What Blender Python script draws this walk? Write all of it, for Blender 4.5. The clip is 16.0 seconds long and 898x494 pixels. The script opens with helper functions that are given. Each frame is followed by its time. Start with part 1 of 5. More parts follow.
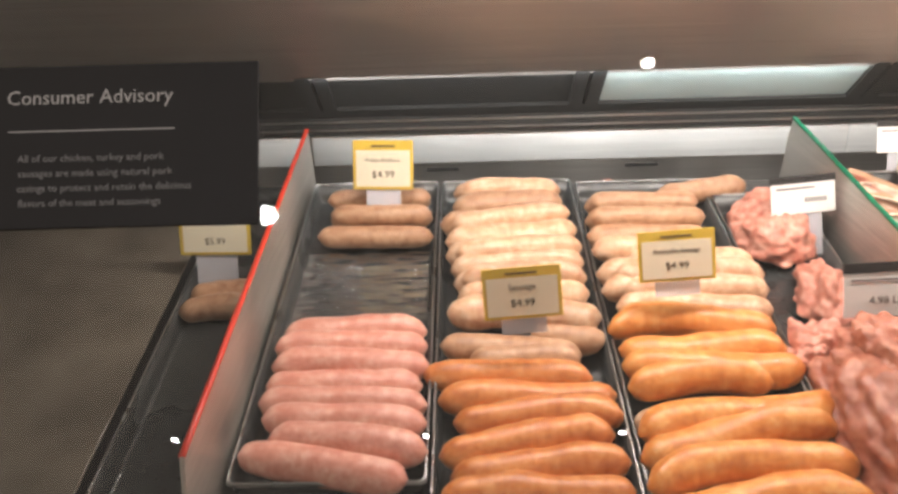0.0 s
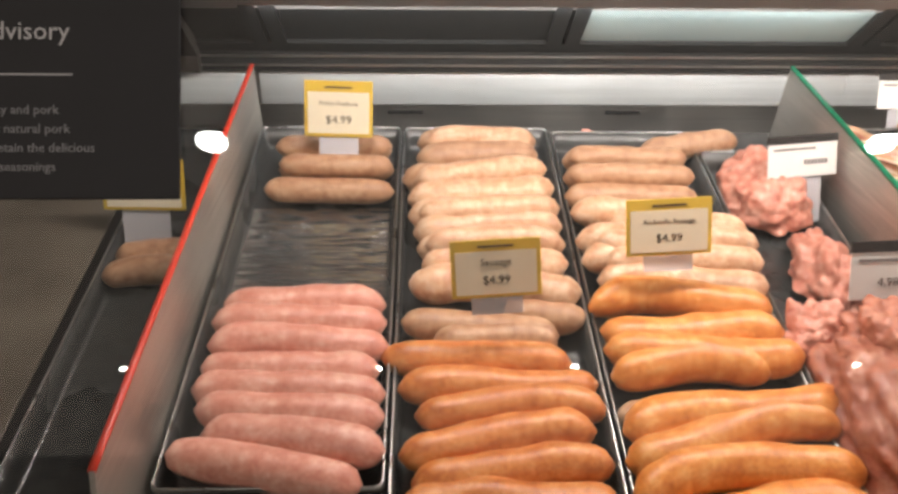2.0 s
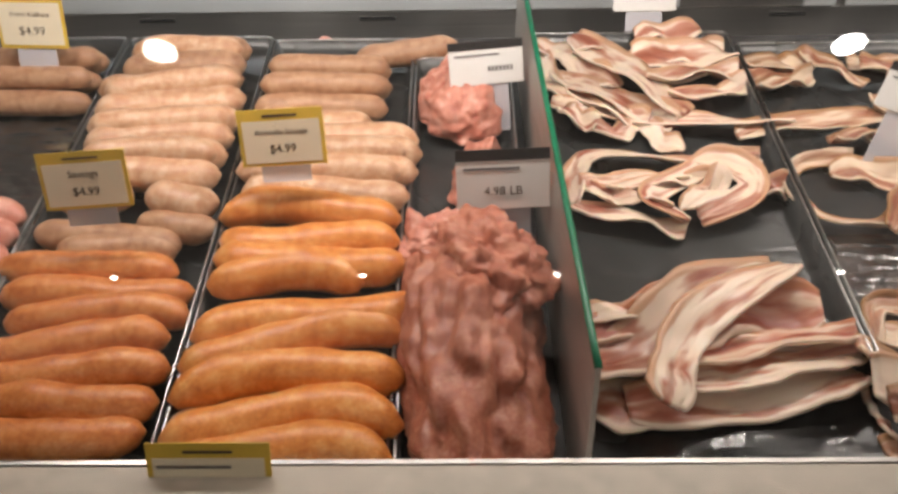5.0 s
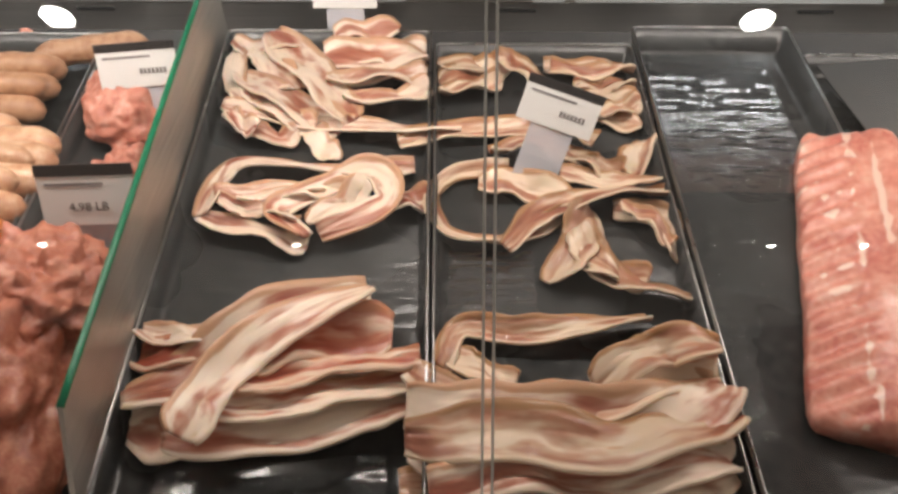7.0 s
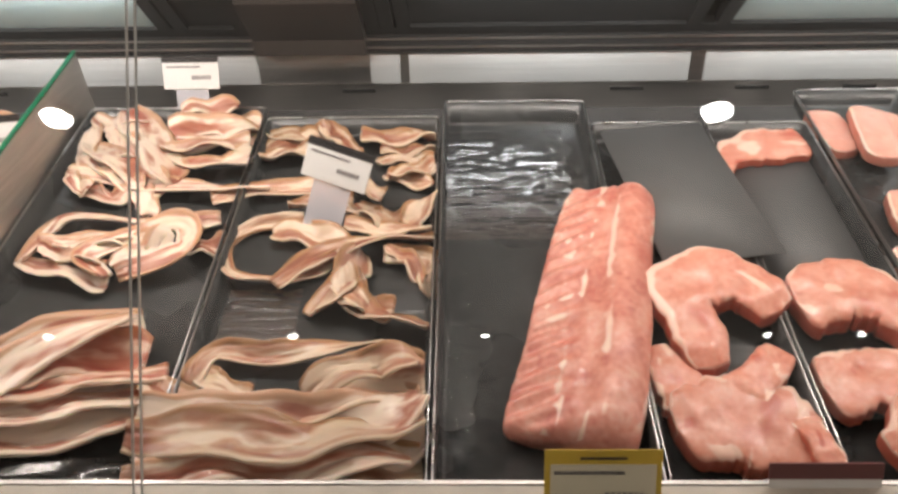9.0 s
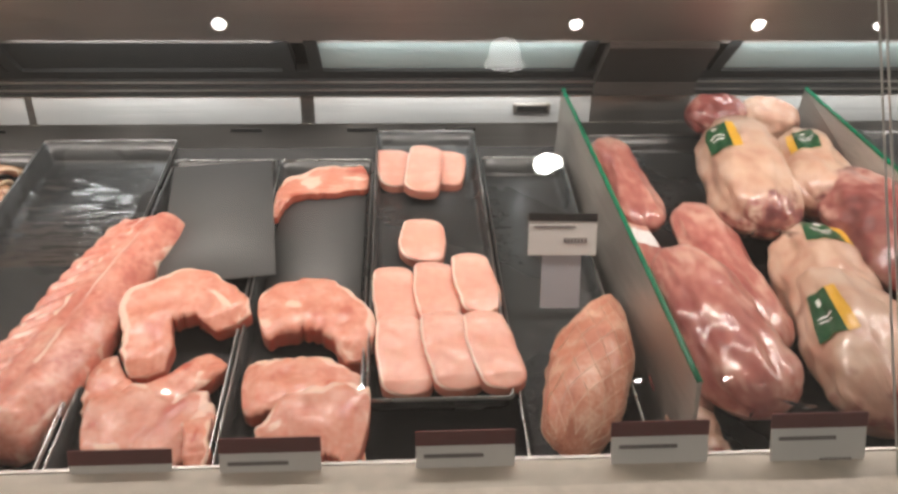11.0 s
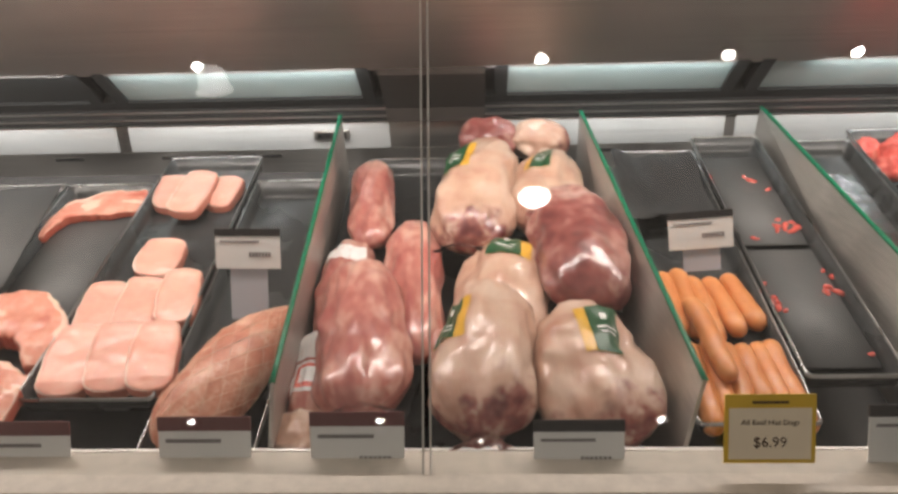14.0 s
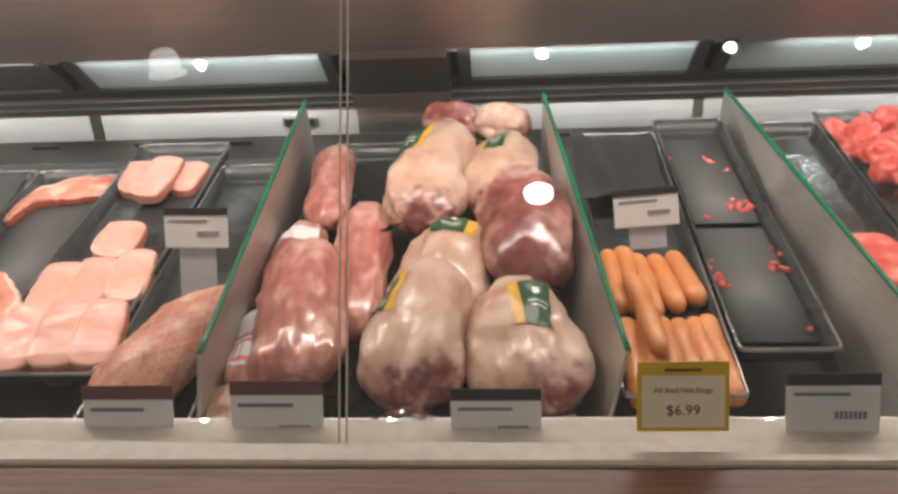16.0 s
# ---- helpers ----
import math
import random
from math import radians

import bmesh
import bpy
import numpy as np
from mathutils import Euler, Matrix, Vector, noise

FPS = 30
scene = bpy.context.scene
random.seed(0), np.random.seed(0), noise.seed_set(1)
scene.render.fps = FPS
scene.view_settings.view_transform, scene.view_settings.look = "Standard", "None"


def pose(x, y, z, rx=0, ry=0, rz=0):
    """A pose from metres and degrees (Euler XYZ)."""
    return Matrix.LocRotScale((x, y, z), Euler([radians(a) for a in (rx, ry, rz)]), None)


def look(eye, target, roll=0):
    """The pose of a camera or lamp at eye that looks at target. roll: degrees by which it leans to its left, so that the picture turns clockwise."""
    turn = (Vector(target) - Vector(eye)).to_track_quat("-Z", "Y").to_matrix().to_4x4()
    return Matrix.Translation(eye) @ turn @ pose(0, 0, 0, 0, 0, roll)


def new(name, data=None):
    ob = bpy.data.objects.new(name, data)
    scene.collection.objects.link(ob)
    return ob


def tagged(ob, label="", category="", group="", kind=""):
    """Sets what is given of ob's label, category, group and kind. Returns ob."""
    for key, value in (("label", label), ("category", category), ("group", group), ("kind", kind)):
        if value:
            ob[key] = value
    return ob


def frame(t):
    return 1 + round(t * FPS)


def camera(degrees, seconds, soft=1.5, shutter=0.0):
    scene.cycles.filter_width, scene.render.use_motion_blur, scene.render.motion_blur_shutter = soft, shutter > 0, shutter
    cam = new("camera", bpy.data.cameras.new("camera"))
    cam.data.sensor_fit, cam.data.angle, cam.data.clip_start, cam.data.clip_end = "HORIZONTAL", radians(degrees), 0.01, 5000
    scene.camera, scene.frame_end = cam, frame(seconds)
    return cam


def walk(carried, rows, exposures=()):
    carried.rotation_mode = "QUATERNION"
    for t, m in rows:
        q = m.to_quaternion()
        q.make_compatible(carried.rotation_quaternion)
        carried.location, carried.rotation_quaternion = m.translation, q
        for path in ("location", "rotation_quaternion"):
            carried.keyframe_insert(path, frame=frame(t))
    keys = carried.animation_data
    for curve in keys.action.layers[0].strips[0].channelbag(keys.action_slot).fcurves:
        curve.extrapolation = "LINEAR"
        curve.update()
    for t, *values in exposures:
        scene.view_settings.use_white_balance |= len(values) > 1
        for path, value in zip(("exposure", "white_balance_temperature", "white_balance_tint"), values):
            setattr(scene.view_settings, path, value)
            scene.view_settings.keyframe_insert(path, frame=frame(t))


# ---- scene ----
cam = camera(58.4, 16.0, 2.9)
PATH = [
    (0, (0.025, -0.033, 1.493), (-0.028, 1.776, 0.64), -2.0),
    (0.5, (0.024, 0.005, 1.49), (-0.065, 1.789, 0.589), -1.6),
    (1, (0.011, 0.071, 1.482), (-0.032, 1.816, 0.506), -0.4),
    (1.5, (0.005, 0.094, 1.48), (0.024, 1.815, 0.462), 0.4),
    (2, (0.015, 0.091, 1.478), (0.068, 1.814, 0.464), 0.8),
    (2.5, (0.056, 0.093, 1.481), (0.155, 1.797, 0.439), 1.3),
    (3, (0.138, 0.092, 1.491), (0.239, 1.772, 0.41), 1.0),
    (3.2, (0.187, 0.09, 1.491), (0.241, 1.748, 0.373), 0.3),
    (5.3, (0.522, 0.08, 1.484), (0.496, 1.668, 0.269), -1.0),
    (5.5, (0.58, 0.108, 1.491), (0.573, 1.688, 0.265), -0.5),
    (6, (0.688, 0.185, 1.481), (0.753, 1.758, 0.247), 1.3),
    (6.2, (0.714, 0.186, 1.492), (0.775, 1.741, 0.235), 0.7),
    (6.5, (0.742, 0.178, 1.491), (0.83, 1.727, 0.228), 1.1),
    (7, (0.843, 0.129, 1.515), (0.87, 1.671, 0.242), 0.7),
    (7.5, (0.984, 0.096, 1.511), (0.936, 1.661, 0.267), 0.2),
    (8, (1.043, 0.087, 1.51), (0.946, 1.69, 0.318), -0.6),
    (8.2, (1.063, 0.08, 1.508), (0.949, 1.704, 0.346), -1.5),
    (10.3, (1.47, -0.124, 1.567), (1.55, 1.598, 0.552), 0.2),
    (10.5, (1.557, -0.124, 1.566), (1.64, 1.602, 0.559), 0.1),
    (11, (1.707, -0.107, 1.535), (1.814, 1.646, 0.579), 0.9),
    (11.5, (1.818, -0.164, 1.529), (1.978, 1.617, 0.634), 0.4),
    (12, (1.925, -0.262, 1.549), (2.103, 1.526, 0.672), -0.6),
    (12.5, (1.97, -0.294, 1.523), (2.15, 1.499, 0.654), -0.6),
    (13, (2.038, -0.276, 1.53), (2.098, 1.527, 0.668), -1.1),
    (13.5, (2.135, -0.209, 1.521), (2.129, 1.594, 0.655), -1.4),
    (14, (2.222, -0.17, 1.523), (2.141, 1.63, 0.655), -1.9),
    (14.5, (2.264, -0.122, 1.503), (2.139, 1.683, 0.651), -2.2),
    (15, (2.284, -0.126, 1.505), (2.149, 1.676, 0.649), -2.3),
    (15.5, (2.303, -0.131, 1.489), (2.172, 1.676, 0.641), -2.9),
    (16, (2.324, -0.182, 1.492), (2.189, 1.618, 0.63), -2.8),
]
walk(cam, [(t, look(eye, target, roll)) for t, eye, target, roll in PATH],
     [(0, 0.42), (0.5, 0.28), (1.5, 0.28), (3, 0.05), (5.5, -0.25), (7.5, -0.2), (8.2, -0.1), (10.5, 0.0), (11.5, 0.05), (12.0, 0.05), (12.5, 0.25), (14.5, 0.1), (16, 0.12)])

# ---- light ----
world = bpy.data.worlds.new("store_air")
scene.world = world
world.use_nodes = True
world.node_tree.nodes["Background"].inputs[0].default_value = (0.9, 0.8, 0.7, 1)
world.node_tree.nodes["Background"].inputs[1].default_value = 0.05


def area_lamp(name, x, y, z, sx, sy, power, color, rx=0.0):
    data = bpy.data.lights.new(name, "AREA")
    data.shape, data.size, data.size_y, data.energy, data.color = "RECTANGLE", sx, sy, power, color
    ob = new(name, data)
    ob.matrix_world = pose(x, y, z, rx, 0, 0)
    return ob


CASE_WARM = (1.0, 0.885, 0.81)
for i in range(4):
    area_lamp("case_tube", 0.38 + 1.2 * i, 0.85, 1.45, 1.15, 0.03, (6.6, 5.2, 5.0, 5.0)[i], CASE_WARM, 12)
# unseen fill lamps added to brighten the back strip, one per bright stretch
for x, w in ((0.21, 0.86), (1.30, 0.42), (1.80, 0.44), (2.45, 0.42), (3.2, 0.8)):
    area_lamp("case_back_tube", x, 1.19, 1.20, w, 0.012, 1.05 * w, (0.95, 0.98, 1.0), 35)
# added fill over the whole ceiling: its even glow in the glass lifts blacks
area_lamp("store_light", 1.0, -1.5, 3.745, 15.8, 12.8, 190, (1.0, 0.86, 0.74))


# ---- materials ----
def shader(name, rough=0.5, metal=0.0, coat=0.0, spec=0.5):
    m = bpy.data.materials.new(name)
    m.use_nodes = True
    b = m.node_tree.nodes["Principled BSDF"]
    b.inputs["Roughness"].default_value, b.inputs["Metallic"].default_value = rough, metal
    b.inputs["Coat Weight"].default_value, b.inputs["Coat Roughness"].default_value = coat, 0.12
    b.inputs["Specular IOR Level"].default_value = spec
    return m, m.node_tree, b


def node(nt, kind, **values):
    n = nt.nodes.new(kind)
    for k, v in values.items():
        n.inputs[k].default_value = v
    return n


def coords(nt, which="Object", scale=(1, 1, 1)):
    tc, mp = nt.nodes.new("ShaderNodeTexCoord"), nt.nodes.new("ShaderNodeMapping")
    mp.inputs["Scale"].default_value = scale
    nt.links.new(tc.outputs[which], mp.inputs["Vector"])
    return mp.outputs["Vector"]


def ramp(nt, stops, source):
    r = nt.nodes.new("ShaderNodeValToRGB")
    e = r.color_ramp.elements
    while len(e) < len(stops):
        e.new(0.5)
    for el, (p, c) in zip(e, stops):
        el.position, el.color = p, (*c, 1)
    nt.links.new(source, r.inputs["Fac"])
    return r.outputs["Color"]


def noise_out(nt, vec, scale, detail=4.0, rough=0.55):
    n = node(nt, "ShaderNodeTexNoise", Scale=scale, Detail=detail, Roughness=rough)
    nt.links.new(vec, n.inputs["Vector"])
    return n.outputs["Fac"]


def bump(nt, b, source, strength, distance=0.002):
    k = node(nt, "ShaderNodeBump", Strength=strength, Distance=distance)
    nt.links.new(source, k.inputs["Height"])
    nt.links.new(k.outputs["Normal"], b.inputs["Normal"])
    return k


def tinted(nt, color, amount):
    """A colour varied from object to object."""
    info, hsv = nt.nodes.new("ShaderNodeObjectInfo"), nt.nodes.new("ShaderNodeHueSaturation")
    mr = node(nt, "ShaderNodeMapRange")
    mr.inputs["To Min"].default_value, mr.inputs["To Max"].default_value = 1 - amount, 1 + amount
    nt.links.new(info.outputs["Random"], mr.inputs["Value"])
    nt.links.new(mr.outputs["Result"], hsv.inputs["Value"])
    nt.links.new(color, hsv.inputs["Color"])
    return hsv.outputs["Color"]


def speckled(name, dark, mid, light, scale=60, rough=0.4, coat=0.0, bumps=0.3, fine=350, vary=0.08, stretch=(1, 1, 1), sss=0.0):
    """Mottled surface: broad patches, fine grains and relief."""
    m, nt, b = shader(name, rough, 0, coat)
    v = coords(nt, "Object", stretch)
    a, f = noise_out(nt, v, scale), noise_out(nt, v, fine, 3)
    mix = node(nt, "ShaderNodeMix")
    mix.inputs["Factor"].default_value = 0.35
    nt.links.new(a, mix.inputs["A"])
    nt.links.new(f, mix.inputs["B"])
    c = ramp(nt, [(0.36, dark), (0.5, mid), (0.63, light)], mix.outputs["Result"])
    nt.links.new(tinted(nt, c, vary), b.inputs["Base Color"])
    bump(nt, b, mix.outputs["Result"], bumps)
    if sss:
        b.inputs["Subsurface Weight"].default_value = sss
        b.inputs["Subsurface Radius"].default_value = (0.02, 0.006, 0.003)
        b.inputs["Subsurface Scale"].default_value = 0.3
    return m


def metal(name, color, rough, brush=(3, 300, 300), metallic=1.0):
    m, nt, b = shader(name, rough, metallic)
    v = coords(nt, "Object", brush)
    f = noise_out(nt, v, 1.0, 4)
    g = noise_out(nt, coords(nt, "Object", (1, 1, 1)), 7, 4)
    c = ramp(nt, [(0.3, tuple(x * 0.8 for x in color)), (0.7, color)], f)
    nt.links.new(c, b.inputs["Base Color"])
    r = ramp(nt, [(0.3, (rough * 0.75,) * 3), (0.7, (min(1, rough * 1.35),) * 3)], g)
    nt.links.new(r, b.inputs["Roughness"])
    bump(nt, b, f, 0.05, 0.001)
    return m


def plain(name, color, rough=0.5, vary=0.12, scale=25, bumps=0.05):
    m, nt, b = shader(name, rough)
    f = noise_out(nt, coords(nt), scale, 5)
    nt.links.new(ramp(nt, [(0.3, tuple(x * (1 - vary) for x in color)), (0.7, color)], f), b.inputs["Base Color"])
    bump(nt, b, f, bumps, 0.001)
    return m


def glowing(name, color, strength):
    m, nt, b = shader(name)
    b.inputs["Base Color"].default_value = (*color, 1)
    b.inputs["Emission Color"].default_value = (*color, 1)
    b.inputs["Emission Strength"].default_value = strength
    return m


def clear_glass(name, tint=(1, 1, 1), gloss=1.0, rough=0.0):
    """Thin glass: clear straight through, mirror-like by Fresnel."""
    m = bpy.data.materials.new(name)
    m.use_nodes = True
    nt = m.node_tree
    nt.nodes.clear()
    out, mix = nt.nodes.new("ShaderNodeOutputMaterial"), nt.nodes.new("ShaderNodeMixShader")
    tr, gl, fr = nt.nodes.new("ShaderNodeBsdfTransparent"), nt.nodes.new("ShaderNodeBsdfGlossy"), node(nt, "ShaderNodeFresnel", IOR=1.45)
    tr.inputs["Color"].default_value = (*tint, 1)
    gl.inputs["Roughness"].default_value = rough
    mul = nt.nodes.new("ShaderNodeMath")
    mul.operation = "MULTIPLY"
    mul.inputs[1].default_value = gloss
    nt.links.new(fr.outputs["Fac"], mul.inputs[0])
    nt.links.new(mul.outputs["Value"], mix.inputs["Fac"])
    nt.links.new(tr.outputs["BSDF"], mix.inputs[1])
    nt.links.new(gl.outputs["BSDF"], mix.inputs[2])
    nt.links.new(mix.outputs["Shader"], out.inputs["Surface"])
    return m


def bacon_look(name, lean, pink, fat, rind, leanness=0.5):
    """Long bands of fat and lean (uv: metres along, 0..1 across), fat at one edge and rind at the other."""
    m, nt, b = shader(name, 0.36, 0, 0.15)
    info = nt.nodes.new("ShaderNodeObjectInfo")
    mul = nt.nodes.new("ShaderNodeMath")
    mul.operation = "MULTIPLY"
    mul.inputs[1].default_value = 37.0
    nt.links.new(info.outputs["Random"], mul.inputs[0])

    def shifted(scale):
        add = nt.nodes.new("ShaderNodeVectorMath")
        nt.links.new(coords(nt, "UV", scale), add.inputs[0])
        nt.links.new(mul.outputs["Value"], add.inputs[1])
        return add.outputs["Vector"]

    bands = noise_out(nt, shifted((9.5, 1.8, 1)), 1.0, 3, 0.55)
    streak = noise_out(nt, shifted((40.0, 7.0, 1)), 1.0, 3, 0.55)
    mix = node(nt, "ShaderNodeMix")
    mix.inputs["Factor"].default_value = 0.16
    nt.links.new(bands, mix.inputs["A"])
    nt.links.new(streak, mix.inputs["B"])
    k = leanness
    c = ramp(nt, [(k - 0.14, lean), (k - 0.06, pink), (k - 0.01, tuple(0.5 * x + 0.5 * y for x, y in zip(pink, fat))), (k + 0.03, fat), (k + 0.2, tuple(x * 0.93 for x in fat))], mix.outputs["Result"])
    sep = nt.nodes.new("ShaderNodeSeparateXYZ")
    nt.links.new(coords(nt, "UV"), sep.inputs["Vector"])
    edge = nt.nodes.new("ShaderNodeMath")
    edge.operation = "MULTIPLY_ADD"
    edge.inputs[1].default_value = 0.22
    nt.links.new(streak, edge.inputs[0])
    nt.links.new(sep.outputs["Y"], edge.inputs[2])
    for stops, color in ((((0.18, 1), (0.26, 0)), fat), (((0.96, 0), (1.0, 1)), rind)):
        mask = ramp(nt, [(min(p, 1.0), (q,) * 3) for p, q in stops], edge.outputs["Value"])
        mc = nt.nodes.new("ShaderNodeMix")
        mc.data_type = "RGBA"
        nt.links.new(mask, mc.inputs[0])
        nt.links.new(c, mc.inputs[6])
        mc.inputs[7].default_value = (*color, 1)
        c = mc.outputs[2]
    nt.links.new(tinted(nt, c, 0.10), b.inputs["Base Color"])
    bump(nt, b, mix.outputs["Result"], 0.4, 0.003)
    b.inputs["Subsurface Weight"].default_value = 0.12
    b.inputs["Subsurface Radius"].default_value = (0.02, 0.008, 0.004)
    b.inputs["Subsurface Scale"].default_value = 0.3
    return m


def rimmed_meat(name, lean, lean2, fat, edge=0.86, scale=45, side=None):
    """Cut meat: marbled lean inside (uv.x below edge), fat at the rim."""
    m, nt, b = shader(name, 0.36, 0, 0.2)
    sep = nt.nodes.new("ShaderNodeSeparateXYZ")
    nt.links.new(coords(nt, "UV"), sep.inputs["Vector"])
    n1 = noise_out(nt, coords(nt), scale, 4)
    n2 = noise_out(nt, coords(nt), scale * 5, 3)
    add = nt.nodes.new("ShaderNodeMath")
    add.operation = "MULTIPLY_ADD"
    add.inputs[1].default_value, add.inputs[2].default_value = 0.22, -0.11
    nt.links.new(n1, add.inputs[0])
    tot = nt.nodes.new("ShaderNodeMath")
    nt.links.new(sep.outputs["X"], tot.inputs[0])
    nt.links.new(add.outputs["Value"], tot.inputs[1])
    rim = ramp(nt, [(edge - 0.03, (0, 0, 0)), (edge + 0.03, (1, 1, 1))], tot.outputs["Value"])
    mm = node(nt, "ShaderNodeMix")
    mm.inputs["Factor"].default_value = 0.4
    nt.links.new(n1, mm.inputs["A"])
    nt.links.new(n2, mm.inputs["B"])
    c = ramp(nt, [(0.38, lean2), (0.52, lean), (0.66, tuple(0.6 * a + 0.4 * f for a, f in zip(lean, fat)))], mm.outputs["Result"])
    mc = nt.nodes.new("ShaderNodeMix")
    mc.data_type = "RGBA"
    nt.links.new(rim, mc.inputs[0])
    nt.links.new(c, mc.inputs[6])
    mc.inputs[7].default_value = (*fat, 1)
    c = mc.outputs[2]
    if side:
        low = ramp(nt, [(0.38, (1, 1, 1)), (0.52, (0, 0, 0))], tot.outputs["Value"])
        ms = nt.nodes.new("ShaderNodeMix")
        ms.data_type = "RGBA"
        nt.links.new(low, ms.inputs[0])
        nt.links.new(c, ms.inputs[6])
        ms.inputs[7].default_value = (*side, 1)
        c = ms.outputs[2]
    nt.links.new(tinted(nt, c, 0.06), b.inputs["Base Color"])
    bump(nt, b, mm.outputs["Result"], 0.35, 0.002)
    b.inputs["Subsurface Weight"].default_value = 0.15
    b.inputs["Subsurface Radius"].default_value = (0.02, 0.006, 0.004)
    b.inputs["Subsurface Scale"].default_value = 0.3
    return m


def tray_look():
    m, nt, b = shader("charcoal_tray", 0.3, 0.0, 0.0)
    v = coords(nt, "Object", (14, 75, 20))
    w = noise_out(nt, v, 1.0, 3)
    g = noise_out(nt, coords(nt), 90, 4)
    nt.links.new(ramp(nt, [(0.3, (0.022, 0.024, 0.025)), (0.7, (0.05, 0.052, 0.052))], g), b.inputs["Base Color"])
    nt.links.new(ramp(nt, [(0.35, (0.12,) * 3), (0.62, (0.40,) * 3)], noise_out(nt, coords(nt), 6, 3)), b.inputs["Roughness"])
    bump(nt, b, w, 0.35, 0.004)
    return m


PINK_M = speckled("fresh_pink_sausage_meat", (0.50, 0.175, 0.125), (0.62, 0.28, 0.21), (0.73, 0.42, 0.33), 70, 0.38, 0.1, 0.5)
BROWN_M = speckled("pale_brown_sausage_meat", (0.30, 0.14, 0.075), (0.43, 0.235, 0.13), (0.54, 0.34, 0.21), 75, 0.42, 0.05, 0.5)
PALE_M = speckled("pale_sausage_meat", (0.44, 0.21, 0.115), (0.58, 0.35, 0.21), (0.70, 0.50, 0.35), 70, 0.4, 0.1, 0.5)
ORANGE_M = speckled("orange_sausage_meat", (0.40, 0.105, 0.024), (0.57, 0.195, 0.050), (0.70, 0.32, 0.12), 60, 0.36, 0.1, 0.45)
GOLD_M = speckled("golden_sausage_meat", (0.52, 0.155, 0.030), (0.69, 0.26, 0.058), (0.80, 0.40, 0.14), 60, 0.36, 0.1, 0.45)
HOT_M = speckled("hot_dog_meat", (0.54, 0.175, 0.05), (0.63, 0.235, 0.072), (0.70, 0.30, 0.11), 45, 0.38, 0.1, 0.08, 200)
MINCE_M = speckled("minced_meat", (0.42, 0.13, 0.09), (0.56, 0.22, 0.155), (0.68, 0.36, 0.28), 90, 0.45, 0.1, 0.8, 420)
MINCE_DARK_M = speckled("dark_minced_meat", (0.28, 0.075, 0.04), (0.41, 0.135, 0.08), (0.54, 0.24, 0.155), 60, 0.42, 0.12, 1.0, 300)
BACON_M = bacon_look("streaky_bacon_meat", (0.30, 0.085, 0.05), (0.44, 0.19, 0.125), (0.78, 0.635, 0.51), (0.52, 0.30, 0.18), 0.505)
BACON_LEAN_M = bacon_look("lean_bacon_meat", (0.30, 0.065, 0.035), (0.44, 0.16, 0.10), (0.66, 0.48, 0.36), (0.44, 0.18, 0.09), 0.58)
BACON_TAN_M = bacon_look("tan_smoked_bacon_meat", (0.27, 0.095, 0.055), (0.42, 0.21, 0.13), (0.66, 0.51, 0.375), (0.36, 0.19, 0.09), 0.525)
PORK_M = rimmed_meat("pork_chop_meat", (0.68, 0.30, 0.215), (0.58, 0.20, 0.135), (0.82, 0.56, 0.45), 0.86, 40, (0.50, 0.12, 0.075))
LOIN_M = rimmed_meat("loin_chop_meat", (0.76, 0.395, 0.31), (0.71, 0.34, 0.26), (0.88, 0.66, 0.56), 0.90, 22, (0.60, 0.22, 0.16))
RIB_M = rimmed_meat("rib_slab_meat", (0.66, 0.285, 0.215), (0.50, 0.15, 0.115), (0.82, 0.60, 0.50), 0.86, 30)
BEEF_M = speckled("raw_beef", (0.52, 0.05, 0.04), (0.68, 0.12, 0.09), (0.78, 0.32, 0.25), 40, 0.36, 0.2, 0.3)
ROAST_M = speckled("netted_roast_meat", (0.44, 0.13, 0.075), (0.60, 0.25, 0.16), (0.76, 0.48, 0.36), 34, 0.42, 0.1, 0.6)
TENDER_M = speckled("vacuum_packed_pork", (0.32, 0.085, 0.075), (0.45, 0.165, 0.135), (0.62, 0.36, 0.29), 20, 0.28, 0.7, 1.0, 80, 0.08, (1, 0.45, 1))
